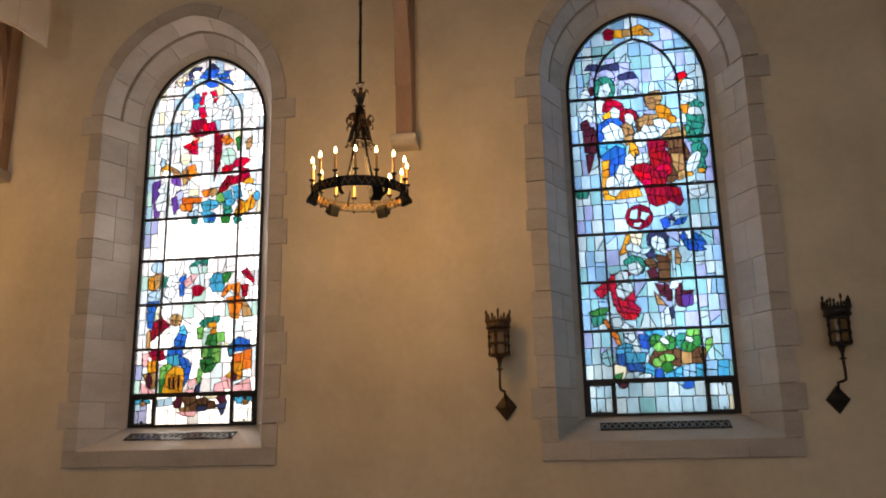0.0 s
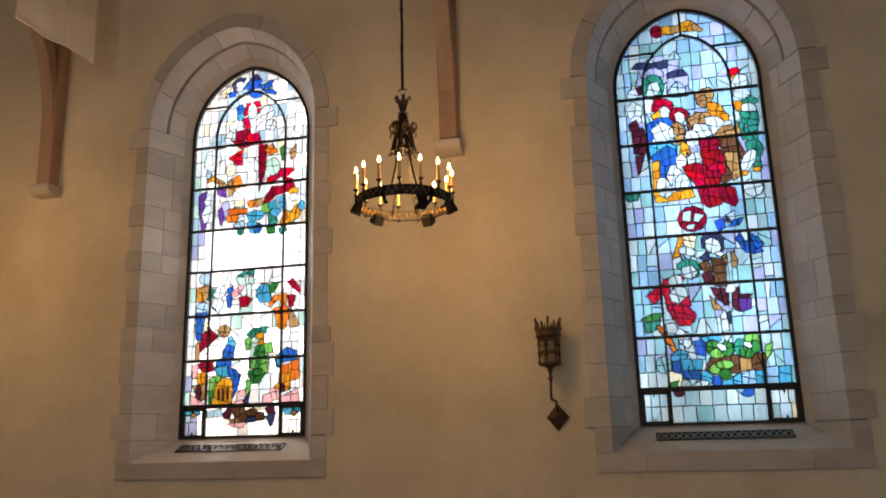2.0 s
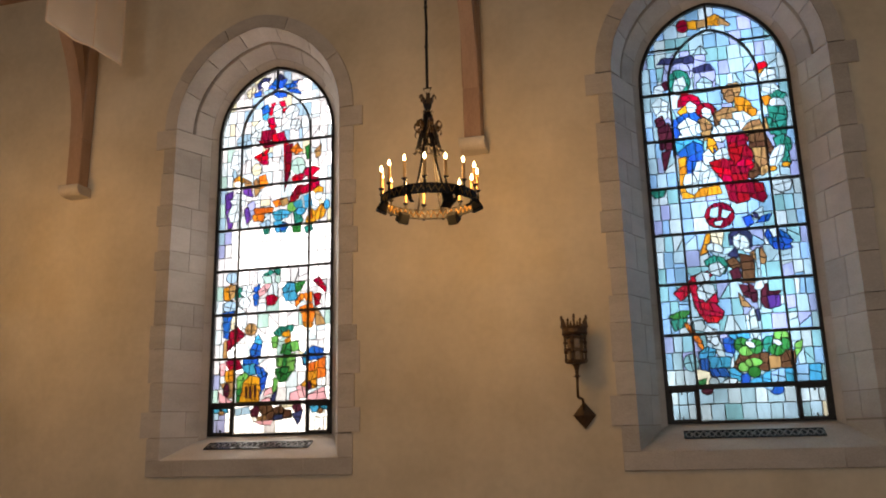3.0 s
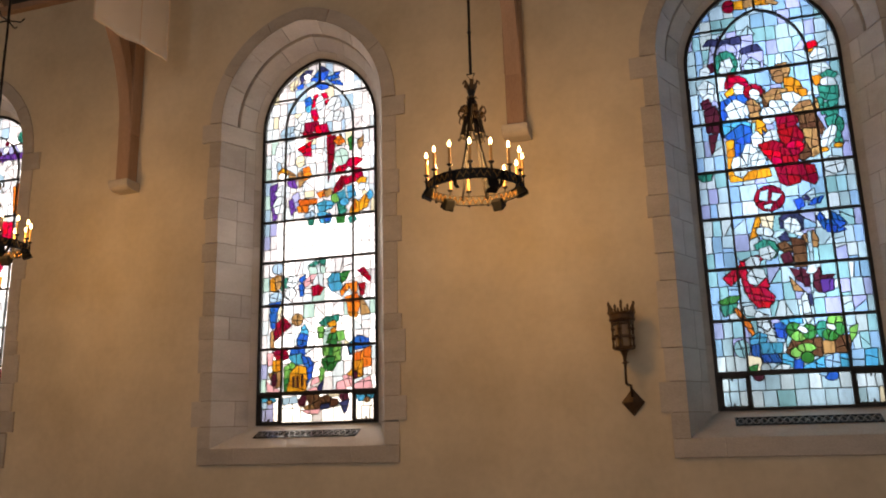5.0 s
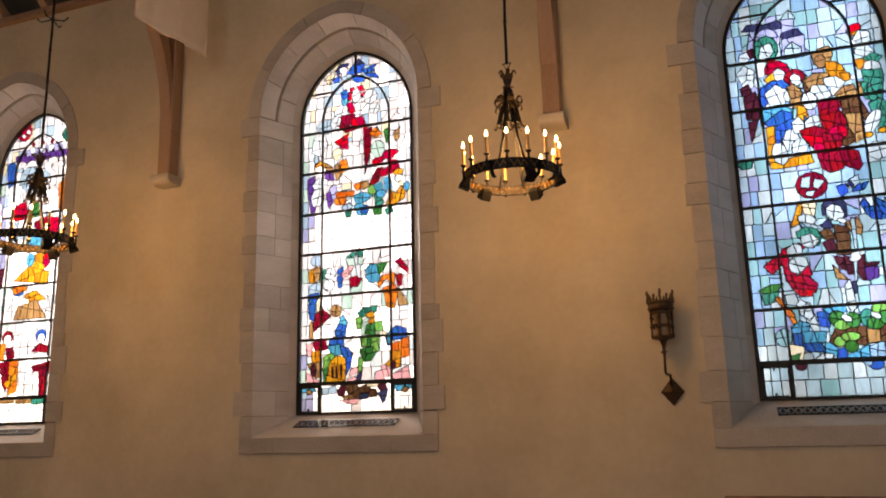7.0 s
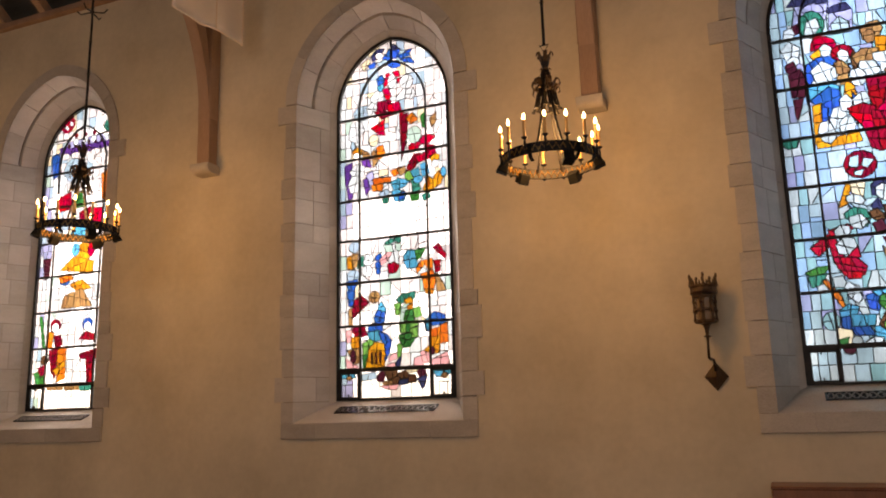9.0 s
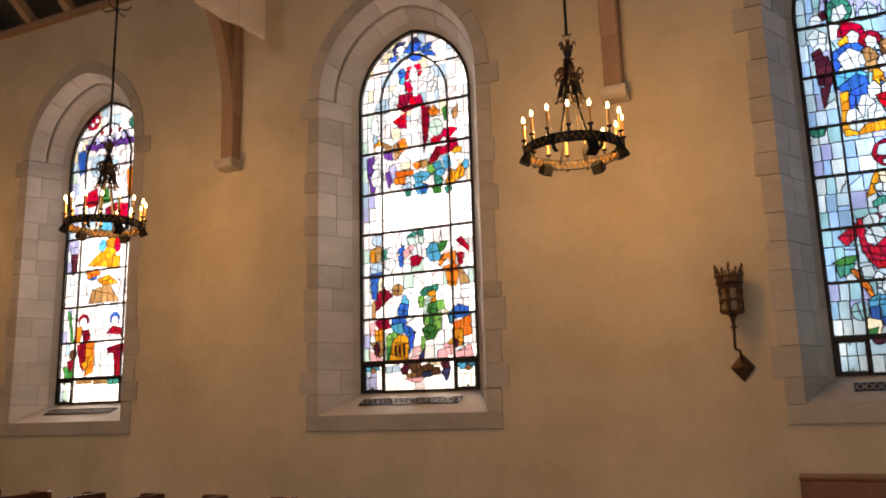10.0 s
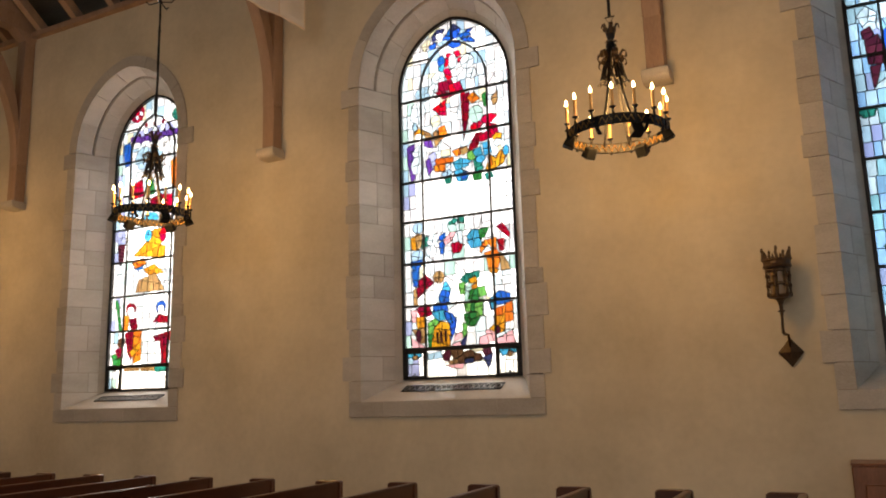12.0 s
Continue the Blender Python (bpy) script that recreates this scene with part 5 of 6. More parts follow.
def shapes_of_far_window():
    yield E("red", -0.36, 5.96, 0.146, 0.143)
    yield Q("ice", -0.45, 6.02, -0.38, 5.97, -0.33, 6.05, -0.39, 6.07)
    yield Q("ice", -0.31, 6.00, -0.33, 5.93, -0.25, 5.91, -0.25, 5.96)
    yield Q("ice", -0.42, 5.91, -0.37, 5.86, -0.33, 5.88, -0.36, 5.94)
    yield E("teal", 0.42, 5.82, 0.075, 0.089)
    yield Q("purple", -0.50, 5.61, -0.44, 5.46, 0.53, 5.50, 0.52, 5.59)
    yield Q("lilac", -0.35, 5.67, -0.32, 5.58, 0.40, 5.60, 0.33, 5.72)
    for i in range(6):
        yield E("plum", -0.30 + 0.125 * i, 5.615, 0.022, 0.036, 0, 7)
    for i in range(3):
        yield E("crimson", -0.17 + 0.17 * i, 5.75, 0.034, 0.034, 0, 7)
    for i in range(5):
        yield E("opal", -0.36 + 0.19 * i, 5.46, 0.085, 0.05, 0, 9)
    yield E("ice", -0.18, 5.66, 0.052, 0.050)
    yield E("ice", -0.00, 5.67, 0.052, 0.050)
    yield E("ice", 0.16, 5.66, 0.051, 0.049)
    yield Q("blue", -0.63, 5.49, -0.57, 5.14, -0.42, 5.22, -0.49, 5.54)
    yield E("pale", -0.19, 5.24, 0.182, 0.178)
    yield Q("red", -0.45, 4.84, -0.42, 4.64, -0.15, 4.66, -0.21, 4.92)
    yield Q("green", -0.13, 4.89, -0.09, 4.66, 0.06, 4.67, 0.01, 4.91)
    yield Q("crimson", -0.03, 4.59, 0.01, 4.45, 0.22, 4.50, 0.20, 4.66)
    yield Q("red", 0.22, 4.64, 0.24, 4.42, 0.44, 4.36, 0.43, 4.61)
    yield Q("orange", 0.35, 5.11, 0.39, 4.72, 0.50, 4.73, 0.48, 5.16)
    yield E("cyan", 0.00, 4.30, 0.151, 0.095)
    yield E("gold", 0.13, 4.02, 0.174, 0.131)
    yield E("cyan", -0.04, 4.06, 0.076, 0.095)
    yield E("red", 0.25, 4.04, 0.062, 0.112)
    yield Q("gold", -0.32, 3.78, 0.29, 3.71, 0.32, 3.87, -0.07, 3.97)
    yield Q("plum", -0.65, 3.97, -0.59, 3.66, -0.51, 3.71, -0.49, 3.98)
    yield Q("lilac", -0.68, 4.17, -0.64, 3.98, -0.49, 3.98, -0.50, 4.21)
    yield Q("gold", -0.11, 3.57, 0.02, 3.46, 0.30, 3.49, 0.11, 3.63)
    yield Q("tan", -0.25, 3.24, 0.33, 3.24, 0.13, 3.50, -0.20, 3.42)
    yield E("blue", -0.21, 3.61, 0.101, 0.047)
    yield Q("orange", -0.33, 3.69, -0.28, 3.59, -0.05, 3.64, -0.11, 3.74)
    yield Q("green", -0.64, 3.15, -0.53, 2.70, -0.48, 2.70, -0.58, 3.16)
    yield E("crimson", -0.32, 3.01, 0.101, 0.092)
    yield E("white", -0.32, 2.98, 0.064, 0.065)
    yield Q("crimson", -0.34, 2.86, -0.29, 2.67, -0.17, 2.74, -0.21, 2.89)
    yield Q("orange", -0.47, 2.93, -0.43, 2.69, -0.36, 2.70, -0.34, 2.92)
    yield Q("crimson", -0.42, 2.67, -0.35, 2.38, -0.27, 2.28, -0.24, 2.70)
    yield Q("orange", -0.25, 2.68, -0.24, 2.23, -0.08, 2.28, -0.09, 2.72)
    yield Q("gold", -0.32, 2.40, -0.26, 2.33, -0.08, 2.45, -0.12, 2.53)
    yield E("blue", 0.27, 3.00, 0.097, 0.090)
    yield E("white", 0.27, 2.97, 0.060, 0.062)
    yield Q("crimson", 0.11, 2.80, 0.42, 2.77, 0.42, 2.86, 0.25, 2.90)
    yield Q("crimson", 0.13, 2.60, 0.19, 2.53, 0.54, 2.53, 0.53, 2.67)
    yield Q("crimson", 0.27, 2.57, 0.32, 2.17, 0.41, 2.17, 0.41, 2.58)
    yield Q("green", -0.67, 2.37, -0.61, 2.21, -0.42, 2.19, -0.47, 2.41)
    yield E("brown", -0.48, 2.54, 0.076, 0.072)
    yield Q("crimson", -0.60, 2.44, -0.55, 2.32, -0.44, 2.35, -0.45, 2.49)
    yield Q("tan", -0.41, 2.20, -0.40, 2.13, -0.10, 2.13, -0.10, 2.21)
    yield Q("teal", 0.17, 2.17, 0.22, 2.10, 0.50, 2.12, 0.50, 2.20)
    yield Q("tan", -0.08, 2.12, 0.19, 2.12, 0.18, 2.19, -0.08, 2.19)


glaze(-1, 1, "tall lancet of bright white stained glass with orange and crimson shapes", shapes_of_far_window(), white_ground, 3)
glaze(0, 2, "tall lancet of bright white stained glass with red, blue and gold shapes", shapes_of_white_window(), white_ground, 1)
glaze(1, 3, "tall lancet of pale blue stained glass with red, blue and green shapes", shapes_of_blue_window(), blue_ground, 2)


# unseen windows, added to go with the fill lamps in the north wall
def plain_window(k):
    for y0, y1, w in ((YB - 0.4, YB - 0.38, 0.80),):
        bm = bmesh.new()
        prism(bm, [(PITCH * k + x, z) for x, z in outline(w, 1.86)], 1, y0, y1)
        win = tagged(part("window_%d" % (10 + k), bm, GLASS["cream"]), "tall pale glazed lancet window in the nave wall", "window", "far windows", "structure")


for k in NORTH:
    plain_window(k)
for k, tint in ((-3, "frost"), (-2, "frost"), (2, "frost")):
    bm = bmesh.new()
    prism(bm, [(PITCH * k + x, z) for x, z in outline(0.757, 1.864)], 1, GLASS_Y, GLASS_Y + 0.01)
    tagged(part("window_%d" % (30 + k), bm, GLASS[tint]), "tall lancet window further along the nave wall", "window", "further windows", "structure")
# glazing of the unseen end window that was added with the east lamp
bm = bmesh.new()
box(bm, (X1 + 0.24, -10.8, 1.3), (X1 + 0.26, -7.2, 6.7))
tagged(part("window_20", bm, GLASS["cream"]), "large pale glazed window in the end wall", "window", kind="structure")


# ---- timber posts on corbels, roof timbers ----
def wall_post(x):
    p = empty("wall_post", x, -0.14, 4.77)
    p.matrix_world = Matrix()
    tagged(p, "brown timber wall post with curved brace on a stone corbel", "roof timber", "roof posts")
    bm = bmesh.new()
    box(bm, (x - 0.088, -0.17, 4.718), (x + 0.088, -0.003, 5.285), 0.008)
    part("post_foot", bm, OAK, p)
    bm = bmesh.new()
    box(bm, (x - 0.092, -0.175, 5.29), (x + 0.092, -0.003, EAVES), 0.008)
    part("post", bm, OAK, p)
    # brace: curves from the post out to the tie beam
    bm = bmesh.new()
    n = 14
    inner, outer = [], []
    for i in range(n + 1):
        a = i / n * math.pi / 2
        outer.append((-0.174 - 1.5 * (1 - math.cos(a)), 5.27 + 1.95 * math.sin(a)))
        inner.append((-0.172 - 1.5 * (1 - math.cos(a)) * 0.92, 5.75 + 1.75 * math.sin(a)))
    prism(bm, inner + outer[::-1], 0, x - 0.075, x + 0.075)
    part("brace", bm, OAK, p)
    co = empty("corbel", x, 0, 4.6)
    co.matrix_world = Matrix()
    tagged(co, "pale limestone corbel with a rounded underside", "corbel", "corbels", "structure")
    bm = bmesh.new()
    prof = [(0.0, 4.60), (0.0, 4.715), (-0.235, 4.715), (-0.235, 4.68)] + [(-0.235 + 0.10 * (1 - math.cos(i * math.pi / 12)), 4.68 - 0.08 * math.sin(i * math.pi / 12)) for i in range(1, 7)]
    prism(bm, prof, 0, x - 0.133, x + 0.133)
    bmesh.ops.bevel(bm, geom=[e for e in bm.edges], offset=0.006, segments=1, affect="EDGES")
    part("block", bm, STONE, co)


POSTS = (-12.0, -7.12, -2.24, 2.50, 7.40)
for x in POSTS:
    wall_post(x)
bm = bmesh.new()
box(bm, (X0, -0.10, 7.36), (X1, -0.002, 7.45), 0.008)
tagged(part("wall_plate", bm, OAK), "long brown timber wall plate along the wall head", "beam", kind="structure")


def roof_timber(name, a, b, w, d, label):
    bm = bmesh.new()
    a, b = Vector(a), Vector(b)
    u = (b - a).normalized()
    s = Vector((1, 0, 0)) if abs(u.x) < 0.9 else Vector((0, 1, 0))
    up = u.cross(s).normalized()
    vs = []
    for p in (a, b):
        vs.append([bm.verts.new(p + s * (i * w / 2) + up * (j * d / 2)) for i, j in ((-1, -1), (1, -1), (1, 1), (-1, 1))])
    for i in range(4):
        bm.faces.new((vs[0][i], vs[0][(i + 1) % 4], vs[1][(i + 1) % 4], vs[1][i]))
    bm.faces.new(vs[0])
    bm.faces.new(vs[1])
    return tagged(part(name, bm, OAK), label, "roof timber", "roof timbers")


for i in range(36):
    x = X0 + 0.35 + i * 0.8
    roof_timber("rafter", (x, 0.05, 7.43), (x, YB / 2, 13.25), 0.11, 0.14, "brown timber common rafter under dark boards")
for x in POSTS:
    roof_timber("hammer_beam", (x, 0.0, 7.55), (x, -2.1, 7.55), 0.216, 0.24, "heavy brown timber hammer beam above a wall post")
    roof_timber("principal_rafter", (x, 0.0, 7.32), (x, YB / 2, 13.1), 0.2, 0.26, "heavy brown timber principal rafter of the roof truss")


# ---- chandeliers ----
def chandelier(x, y, z, turn, glow):
    R = 0.372
    facing = turn + radians(5)
    ch = empty("chandelier", x, y, z)
    tagged(ch, "black wrought iron ring chandelier with lit candle bulbs", "chandelier", "chandeliers")
    bm = bmesh.new()
    n = 60
    for zz in (0.035, -0.035):
        tube(bm, [(R * math.cos(i * 2 * math.pi / n), R * math.sin(i * 2 * math.pi / n), zz) for i in range(n)], 0.007, 6, True)
    vs = []
    for i in range(n):
        a = i * 2 * math.pi / n
        vs.append([bm.verts.new((r * math.cos(a), r * math.sin(a), q)) for r, q in ((R - 0.002, -0.035), (R + 0.002, -0.035), (R + 0.002, 0.035), (R - 0.002, 0.035))])
    for i in range(n):
        A, B = vs[i], vs[(i + 1) % n]
        for q in range(4):
            bm.faces.new((A[q], A[(q + 1) % 4], B[(q + 1) % 4], B[q]))
    part("ring", bm, IRON, ch)
    # zigzag bands inside and outside the ring
    bm = bmesh.new()
    m = 90
    for r in (R - 0.010, R + 0.004):
        strap_pts = []
        for i in range(m + 1):
            a = i * 2 * math.pi / m
            strap_pts.append((r * math.cos(a), r * math.sin(a), 0.024 * (1 if i % 2 else -1)))
        tube(bm, strap_pts, 0.006 if r < R else 0.0035, 5)
    part("zigzag_band", bm, GILT, ch, "gilded zigzag ornament on the ring")
    for i in range(15):
        a = turn + i * 2 * math.pi / 15
        px, py = (R + 0.012) * math.cos(a), (R + 0.012) * math.sin(a)
        cd = part("candle", lathe(bmesh.new(), [(0.009, 0.088), (0.0115, 0.092), (0.0115, 0.222), (0.009, 0.226)], 12, (px, py, 0)), CANDLE, ch, "cream candle sleeve with a lit bulb", True)
        part("bulb", lathe(bmesh.new(), [(0.006, 0.225), (0.010, 0.234), (0.0125, 0.246), (0.0105, 0.259), (0.005, 0.273), (0.001, 0.281)], 12, (px, py, 0)), BULB, cd, "glowing flame-shaped bulb", True)
        part("drip_pan", lathe(bmesh.new(), [(0.010, 0.072), (0.024, 0.084), (0.025, 0.09), (0.010, 0.087)], 12, (px, py, 0)), IRON, cd, "", True)
        bm = bmesh.new()
        lathe(bm, [(0.006, -0.05), (0.013, -0.042), (0.010, -0.02), (0.012, 0.02), (0.011, 0.05), (0.008, 0.075)], 8, (px, py, 0))
        part("socket", bm, IRON, cd)
    bm = bmesh.new()
    lathe(bm, [(R - 0.004, -0.032), (R - 0.0045, 0.032)], 60)
    for f in [f for f in bm.faces if len(f.verts) > 4]:
        bm.faces.remove(f)
    part("inner_band", bm, IRON, ch)
    # straps that rise from the ring to the crown
    for da in (-16, 16, 164, 196):
        a = facing + radians(da)
        ca, sa = math.cos(a), math.sin(a)
        bm = bmesh.new()
        strap(bm, [(r * ca, r * sa, q) for r, q in ((R, 0.0), (0.30, 0.10), (0.21, 0.25), (0.15, 0.38), (0.11, 0.47), (0.06, 0.6), (0.03, 0.68))], 0.018, 0.006, (-sa, ca, 0))
        part("strap", bm, IRON, ch)
    # crown: a bell of iron bars, forked at the foot, with curled leaves
    for i in range(6):
        a = facing + 0.26 + i * math.pi / 3
        ca, sa = math.cos(a), math.sin(a)
        side = (-sa, ca, 0)
        bm = bmesh.new()
        strap(bm, [(r * ca, r * sa, q) for r, q in ((0.018, 0.70), (0.030, 0.655), (0.046, 0.60), (0.062, 0.545), (0.080, 0.485), (0.092, 0.44), (0.101, 0.405), (0.113, 0.385), (0.124, 0.393))], 0.027, 0.010, side)
        for sg in (-1, 1):
            tip = a + sg * math.pi / 6
            strap(bm, [(0.062 * ca, 0.062 * sa, 0.545), (0.074 * math.cos(a + sg * 0.25), 0.074 * math.sin(a + sg * 0.25), 0.49), (0.098 * math.cos(tip), 0.098 * math.sin(tip), 0.415)], 0.014, 0.008, side)
        part("crown_bar", bm, IRON, ch)
        bm = bmesh.new()
        for path, width in ((((0.052, 0.560), (0.068, 0.600), (0.088, 0.622), (0.106, 0.612), (0.114, 0.588), (0.106, 0.566), (0.094, 0.570)), 0.034),
                            (((0.060, 0.545), (0.085, 0.560), (0.104, 0.548), (0.110, 0.522), (0.100, 0.508)), 0.022)):
            strap(bm, [(r * ca, r * sa, q) for r, q in path], width, 0.006, side)
        part("crown_leaf", bm, BRONZE, ch, "curled bronzed iron leaf")
    for i in range(5):
        a = facing + 0.1 + i * 2 * math.pi / 5
        ca, sa = math.cos(a), math.sin(a)
        bm = bmesh.new()
        strap(bm, [(r * ca, r * sa, q) for r, q in ((0.014, 0.735), (0.034, 0.765), (0.040, 0.800), (0.052, 0.826), (0.066, 0.818), (0.068, 0.798))], 0.030, 0.006, (-sa, ca, 0))
        part("bud_leaf", bm, BRONZE, ch, "small curled bronzed leaf")
        bm = bmesh.new()
        strap(bm, [(r * ca, r * sa, q) for r, q in ((0.020, 0.69), (0.036, 0.705), (0.046, 0.692))], 0.022, 0.005, (-sa, ca, 0))
        part("collar_leaf", bm, BRONZE, ch)
    for r, q in ((0.10, 0.41), (0.036, 0.665)):
        bm = bmesh.new()
        tube(bm, [(r * math.cos(i * math.pi / 10), r * math.sin(i * math.pi / 10), q) for i in range(20)], 0.007, 6, True)
        part("collar", bm, IRON, ch)
    bm = bmesh.new()
    lathe(bm, [(0.012, 0.6), (0.03, 0.66), (0.016, 0.7), (0.035, 0.745), (0.028, 0.78), (0.012, 0.81), (0.01, 0.84)], 12)
    part("stem", bm, IRON, ch, "", True)
    bm = bmesh.new()
    tube(bm, [(0, 0, 0.83), (0.035, 0, 0.885), (-0.035, 0, 0.885)], 0.007, 6, True)
    part("hook", bm, IRON, ch)
    bm = bmesh.new()
    q = 0.885
    i = 0
    while q + z < 11.5:
        h = 0.36
        tube(bm, [(0, 0, q), (0.004 * (i % 2), 0, q + h * 0.5), (0, 0, q + h)], 0.0125, 8)
        lathe(bm, [(0.010, -0.018), (0.019, 0.0), (0.010, 0.018)], 8, (0, 0, q + h))
        q += h
        i += 1
    part("rod", bm, IRON, ch)
    # crossed arms high on the rod
    bm = bmesh.new()
    for a in (0.3, 0.3 + math.pi / 2):
        ca, sa = math.cos(a), math.sin(a)
        tube(bm, [(-0.17 * ca, -0.17 * sa, 2.43), (-0.13 * ca, -0.13 * sa, 2.39), (0, 0, 2.41), (0.13 * ca, 0.13 * sa, 2.39), (0.17 * ca, 0.17 * sa, 2.43)], 0.008, 6)
    part("cross_arm", bm, IRON, ch)
    # shaded downlights under the ring
    for da, drop, lean in ((20, -0.09, 0.3), (148, -0.05, 0.7), (217, -0.045, 0.6), (80, -0.05, 0.4), (-82, -0.05, 0.4)):
        a = facing + radians(da)
        m4 = Matrix.Translation(((R - 0.005) * math.cos(a), (R - 0.005) * math.sin(a), drop)) @ Matrix.Rotation(a, 4, "Z") @ Matrix.Rotation(-lean, 4, "Y")
        bm = bmesh.new()
        prism(bm, [(-0.03, 0.045), (0.03, 0.045), (0.045, -0.045), (-0.045, -0.045)], 1, -0.045, 0.045)
        bmesh.ops.bevel(bm, geom=list(bm.edges), offset=0.006, segments=1, affect="EDGES")
        bm.transform(m4)
        sp = part("downlight", bm, BLACK_PAINT, ch, "black square downlight under the ring")
        bm = bmesh.new()
        strap(bm, [(R * math.cos(a), R * math.sin(a), -0.02), ((R + 0.01) * math.cos(a), (R + 0.01) * math.sin(a), drop + 0.01)], 0.02, 0.006, (-math.sin(a), math.cos(a), 0))
        part("bracket", bm, BLACK_PAINT, sp)
    for da in (-24, 33, 60):
        a = facing + radians(da)
        ca, sa = math.cos(a), math.sin(a)
        bm = bmesh.new()
        strap(bm, [(r * ca, r * sa, q) for r, q in ((R + 0.008, 0.03), (R + 0.012, -0.02), (R - 0.01, -0.07), (R - 0.05, -0.085))], 0.03, 0.008, (-sa, ca, 0))
        part("bracket", bm, BLACK_PAINT, ch)
    # the crown is drawn out upwards
    for ob in ch.children:
        if ob.name.split(".")[0] in ("strap", "crown_bar", "crown_leaf", "bud_leaf", "collar_leaf", "collar", "stem", "hook", "rod"):
            for v in ob.data.vertices:
                if v.co.z > 0.2:
                    v.co.z += 0.025 * min(1.0, (v.co.z - 0.2) / 0.2) + 0.125 * min(0.6, max(0.0, v.co.z - 0.4))
    li = new("chandelier_glow", bpy.data.lights.new("chandelier_glow", "POINT"))
    li.data.energy, li.data.color, li.data.shadow_soft_size = glow, (1.0, 0.56, 0.19), 0.32
    li.location = (x, y, z + 0.15)
    return ch


CH_Y = -1.75
chandelier(2.47, CH_Y, 3.607, radians(-79.4), 64)
chandelier(2.45 - PITCH, CH_Y, 3.595, radians(-48), 50)
chandelier(2.46 - 2 * PITCH, CH_Y, 3.62, radians(-38), 50)


# ---- wall sconces ----
def sconce(x, z, mirror, mat=BRONZE):
    """x, z: the middle of the diamond back plate."""
    s = empty("wall_sconce", x, 0, z)
    tagged(s, "bronze crown-topped torch sconce on a diamond back plate", "wall sconce", "wall sconces")
    bm = bmesh.new()
    r = 0.105
    ring = [(0, -1.2 * r), (r, 0), (0, 1.2 * r), (-r, 0)]
    lo = [bm.verts.new((a, 0, b)) for a, b in ring]
    mi = [bm.verts.new((a, -0.02, b)) for a, b in ring]
    ap = bm.verts.new((0, -0.06, 0))
    bm.faces.new(lo)
    for i in range(4):
        bm.faces.new((lo[i], lo[(i + 1) % 4], mi[(i + 1) % 4], mi[i]))
        bm.faces.new((mi[i], mi[(i + 1) % 4], ap))
    part("back_plate", bm, mat, s)
    bm = bmesh.new()
    tube(bm, [(0, -0.04, 0.05), (-0.006 * mirror, -0.06, 0.15), (-0.03 * mirror, -0.10, 0.155), (-0.035 * mirror, -0.19, 0.165), (-0.033 * mirror, -0.2, 0.24), (-0.03 * mirror, -0.2, 0.33), (-0.03 * mirror, -0.2, 0.42)], [0.012, 0.012, 0.014, 0.012, 0.012, 0.014, 0.016], 8)
    part("arm", bm, mat, s, "", True)
    cx, cy = -0.03 * mirror, -0.2
    bm = bmesh.new()
    lathe(bm, [(0.012, 0.335), (0.036, 0.345), (0.014, 0.36), (0.018, 0.40), (0.03, 0.44), (0.045, 0.455), (0.09, 0.462), (0.098, 0.475), (0.09, 0.49)], 8, (cx, cy, 0))
    part("cup", bm, mat, s)
    bm = bmesh.new()
    lathe(bm, [(0.068, 0.48), (0.068, 0.70)], 8, (cx, cy, 0))
    part("lantern_glass", bm, AMBER, s, "dull amber lantern glass")
    for i in range(6):
        a = i * math.pi / 3 + 0.3
        bm = bmesh.new()
        px, py = cx + 0.092 * math.cos(a), cy + 0.092 * math.sin(a)
        lathe(bm, [(0.012, 0.47), (0.016, 0.49), (0.010, 0.51), (0.010, 0.55), (0.019, 0.565), (0.011, 0.585), (0.011, 0.635), (0.019, 0.65), (0.010, 0.67), (0.014, 0.715)], 7, (px, py, 0))
        part("baluster", bm, mat, s)
    for zz in (0.585, 0.70):
        bm = bmesh.new()
        lathe(bm, [(0.085, zz - 0.012), (0.098, zz - 0.008), (0.098, zz + 0.008), (0.085, zz + 0.012)], 12, (cx, cy, 0))
        part("band", bm, mat, s)
    bm = bmesh.new()
    lathe(bm, [(0.08, 0.715), (0.112, 0.72), (0.120, 0.735), (0.112, 0.75), (0.112, 0.775), (0.122, 0.785), (0.118, 0.80), (0.10, 0.80)], 16, (cx, cy, 0))
    part("crown_band", bm, mat, s)
    for i in range(12):
        a = i * math.pi / 6 + 0.1
        px, py = cx + 0.112 * math.cos(a), cy + 0.112 * math.sin(a)
        bm = bmesh.new()
        h = 0.095 if i % 3 == 0 else 0.055
        lathe(bm, [(0.016, 0.79), (0.012, 0.81), (0.006, 0.80 + h * 0.6), (0.013, 0.80 + h * 0.78), (0.011, 0.80 + h), (0.003, 0.812 + h)], 6, (px, py, 0))
        tube(bm, [(px - 0.03 * math.sin(a), py + 0.03 * math.cos(a), 0.80), (px - 0.03 * math.sin(a), py + 0.03 * math.cos(a), 0.835)], [0.011, 0.006], 5)
        part("finial", bm, mat, s)
    return s


sconce(3.43, 1.955, 1)
sconce(6.385, 1.945, -1, IRON)


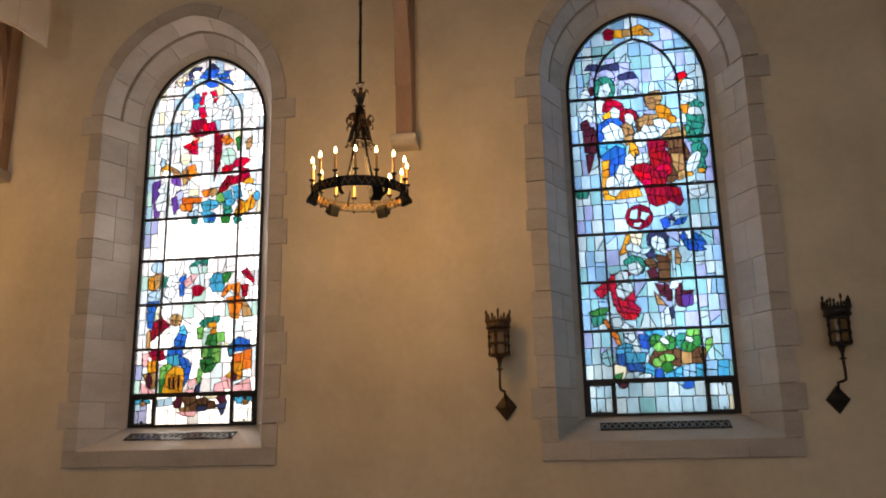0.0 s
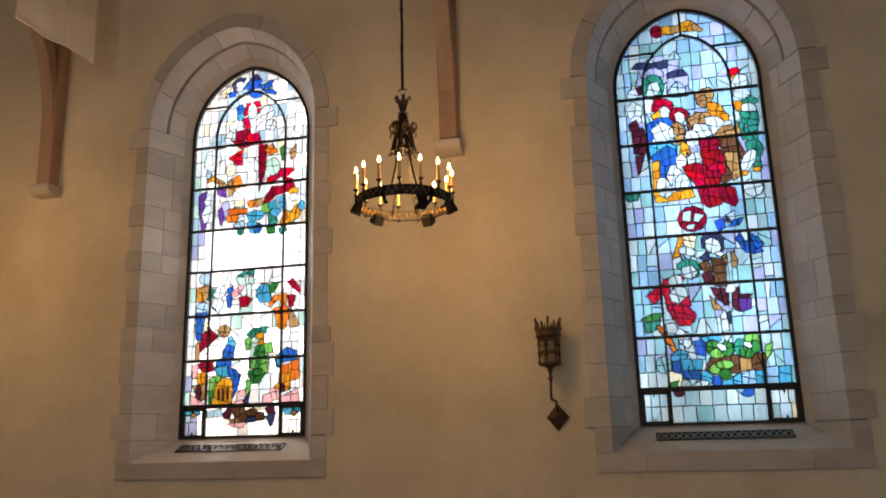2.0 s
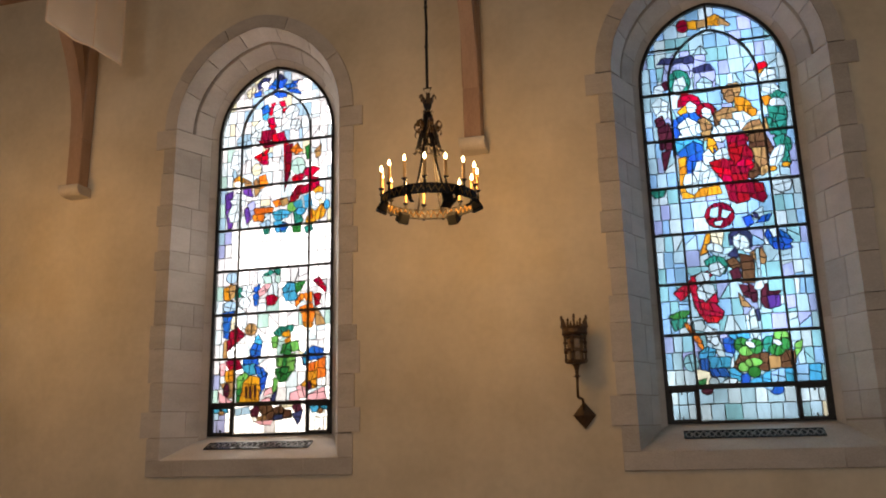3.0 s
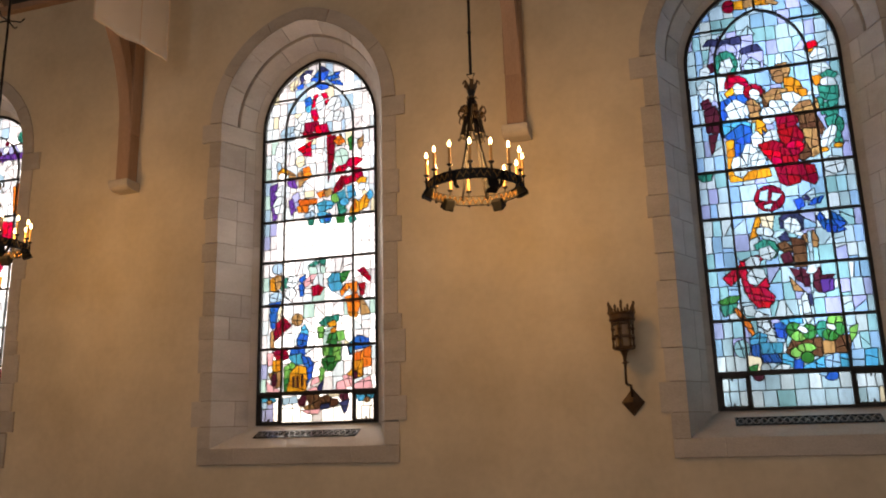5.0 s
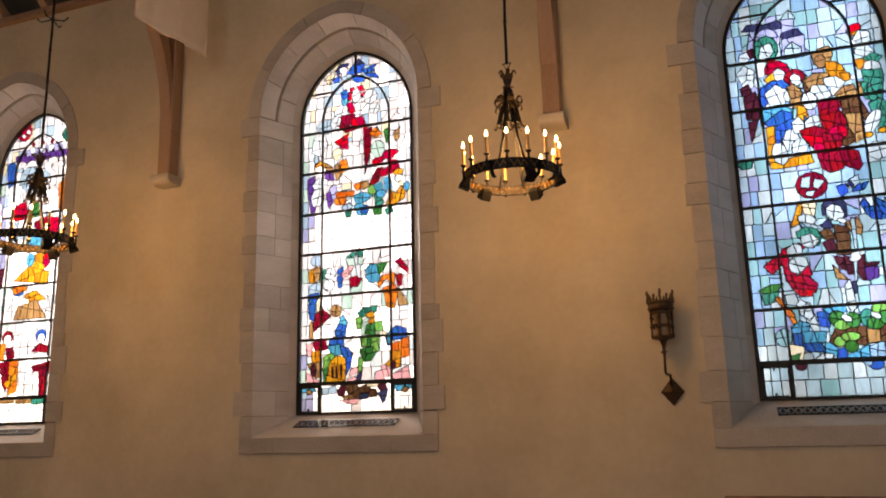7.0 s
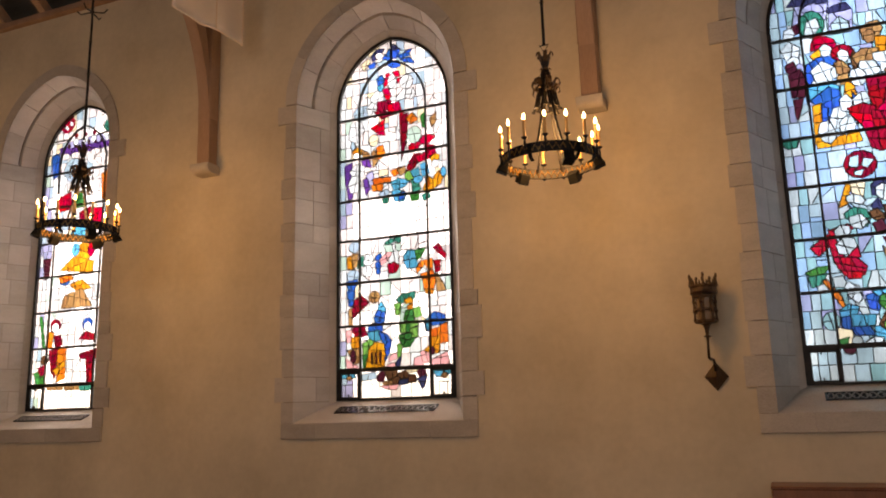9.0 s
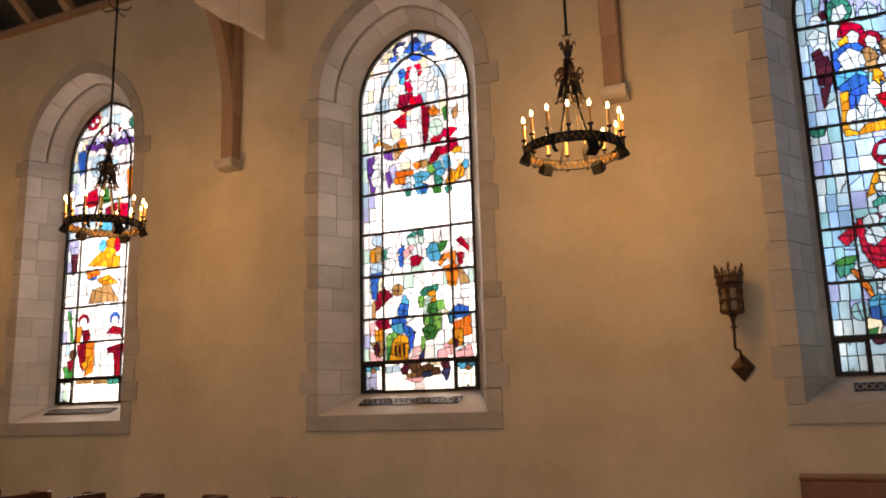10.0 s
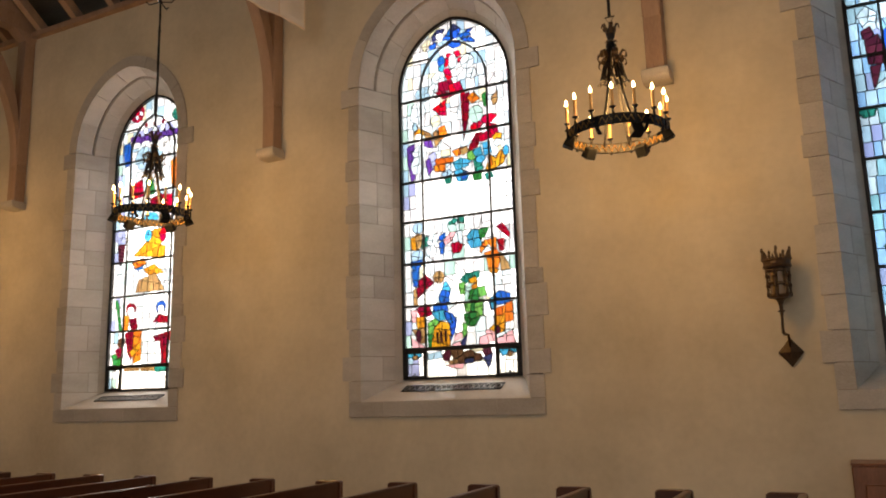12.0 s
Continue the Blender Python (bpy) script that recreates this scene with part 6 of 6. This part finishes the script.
# ---- banner ----
ban = empty("banner", -1.5, -1.0, 5.98)
ban.matrix_world = Matrix()
tagged(ban, "plain off-white linen banner with a pointed hem hanging from a pole", "banner")
bm = bmesh.new()
n, m = 26, 22
grid = []
for j in range(m + 1):
    row = []
    for i in range(n + 1):
        u = i / n
        yy = -0.47 - 1.06 * u
        hem = 5.975 + 0.012 * math.sin(u * 7)
        zz = hem + (8.0 - hem) * j / m
        xx = -1.475 - 0.08 * u + 0.012 * math.sin(u * 17 + 0.6) * (1 - 0.6 * j / m) + 0.012 * math.sin(u * 6)
        row.append(bm.verts.new((xx, yy, zz)))
    grid.append(row)
for j in range(m):
    for i in range(n):
        bm.faces.new((grid[j][i], grid[j][i + 1], grid[j + 1][i + 1], grid[j + 1][i]))
bmesh.ops.solidify(bm, geom=bm.faces[:], thickness=0.006)
part("cloth", bm, CLOTH, ban, "", True)
HEM = textured("linen_binding", (0.74, 0.58, 0.42), (0.86, 0.72, 0.56), 0.9, coarse=6, fine=160)


def banner_x(u, j):
    return -1.475 - 0.08 * u + 0.012 * math.sin(u * 17 + 0.6) * (1 - 0.6 * j / m) + 0.012 * math.sin(u * 6)


bm = bmesh.new()
tube(bm, [(banner_x(i / n, 0), -0.47 - 1.06 * i / n, 5.975 + 0.012 * math.sin(i / n * 7)) for i in range(n + 1)], 0.009, 6)
part("hem", bm, HEM, ban, "buff binding along the lower edge")
for u in (0.0, 1.0):
    bm = bmesh.new()
    tube(bm, [(banner_x(u, j), -0.47 - 1.06 * u, 5.975 + 0.012 * math.sin(u * 7) + (2.0 - 0.012 * math.sin(u * 7)) * j / m) for j in range(m + 1)], 0.007, 6)
    part("side_binding", bm, HEM, ban)
bm = bmesh.new()
tube(bm, [(banner_x(0.42, j) + 0.001, -0.47 - 1.06 * 0.42, 5.985 + 2.0 * j / m) for j in range(m + 1)], 0.0055, 6)
part("seam", bm, HEM, ban)
bm = bmesh.new()
tube(bm, [(-1.5, 0.05, 8.0), (-1.5, -1.75, 8.0)], 0.018, 10)
part("pole", bm, OAK, ban)


# ---- pews ----
def pew(x):
    """x: the rear edge of the pew's end; its bench reaches from the aisle to the wall end."""
    p = empty("pew", x, -1.3, 0)
    p.matrix_world = pose(x, 0, 0)
    tagged(p, "dark red-brown polished wooden church pew with square ends", "pew", "rows of pews")
    ya, yb = -1.3, -5.6
    for yy in (ya, yb):
        bm = bmesh.new()
        prism(bm, [(0.0, 0.0), (0.0, 0.915), (-0.02, 0.925), (-0.25, 0.925), (-0.275, 0.91), (-0.29, 0.62), (-0.45, 0.55), (-0.47, 0.0)], 1, yy - 0.03, yy + 0.03)
        bmesh.ops.bevel(bm, geom=list(bm.edges), offset=0.006, segments=1, affect="EDGES")
        part("pew_end", bm, PEW, p)
    bm = bmesh.new()
    prism(bm, [(-0.045, 0.42), (-0.01, 0.90), (-0.045, 0.90), (-0.085, 0.42)], 1, yb + 0.031, ya - 0.031)
    part("backrest", bm, PEW, p)
    bm = bmesh.new()
    box(bm, (-0.056, yb + 0.031, 0.90), (-0.002, ya - 0.031, 0.922), 0.006, 2)
    part("top_rail", bm, PEW, p)
    bm = bmesh.new()
    box(bm, (-0.44, yb + 0.031, 0.41), (-0.09, ya - 0.031, 0.445), 0.006)
    part("seat", bm, PEW, p)
    return p


first = pew(1.17)
for i in (-12, -11, -10, -9, -8, -7, -6, -5, -4, -3, -2, -1, 1, 2, 3):
    copy_thing(first, pose(1.17 + i * 0.783, 0, 0))

# ---- wooden screen by the wall ----
scr = empty("panelled_cupboard", 4.5, -0.2, 0)
scr.matrix_world = Matrix()
tagged(scr, "reddish-brown panelled wooden cupboard standing against the wall", "cupboard")
bm = bmesh.new()
box(bm, (3.80, -0.42, 0.0), (5.6, -0.02, 1.035), 0.008)
part("body", bm, REDWOOD, scr)
bm = bmesh.new()
box(bm, (3.795, -0.425, 1.036), (5.61, -0.02, 1.056), 0.005)
part("top", bm, REDWOOD, scr)
for x in (3.88, 4.46, 5.04):
    bm = bmesh.new()
    box(bm, (x, -0.435, 0.12), (x + 0.48, -0.42, 0.9), 0.012)
    part("panel", bm, REDWOOD, scr)
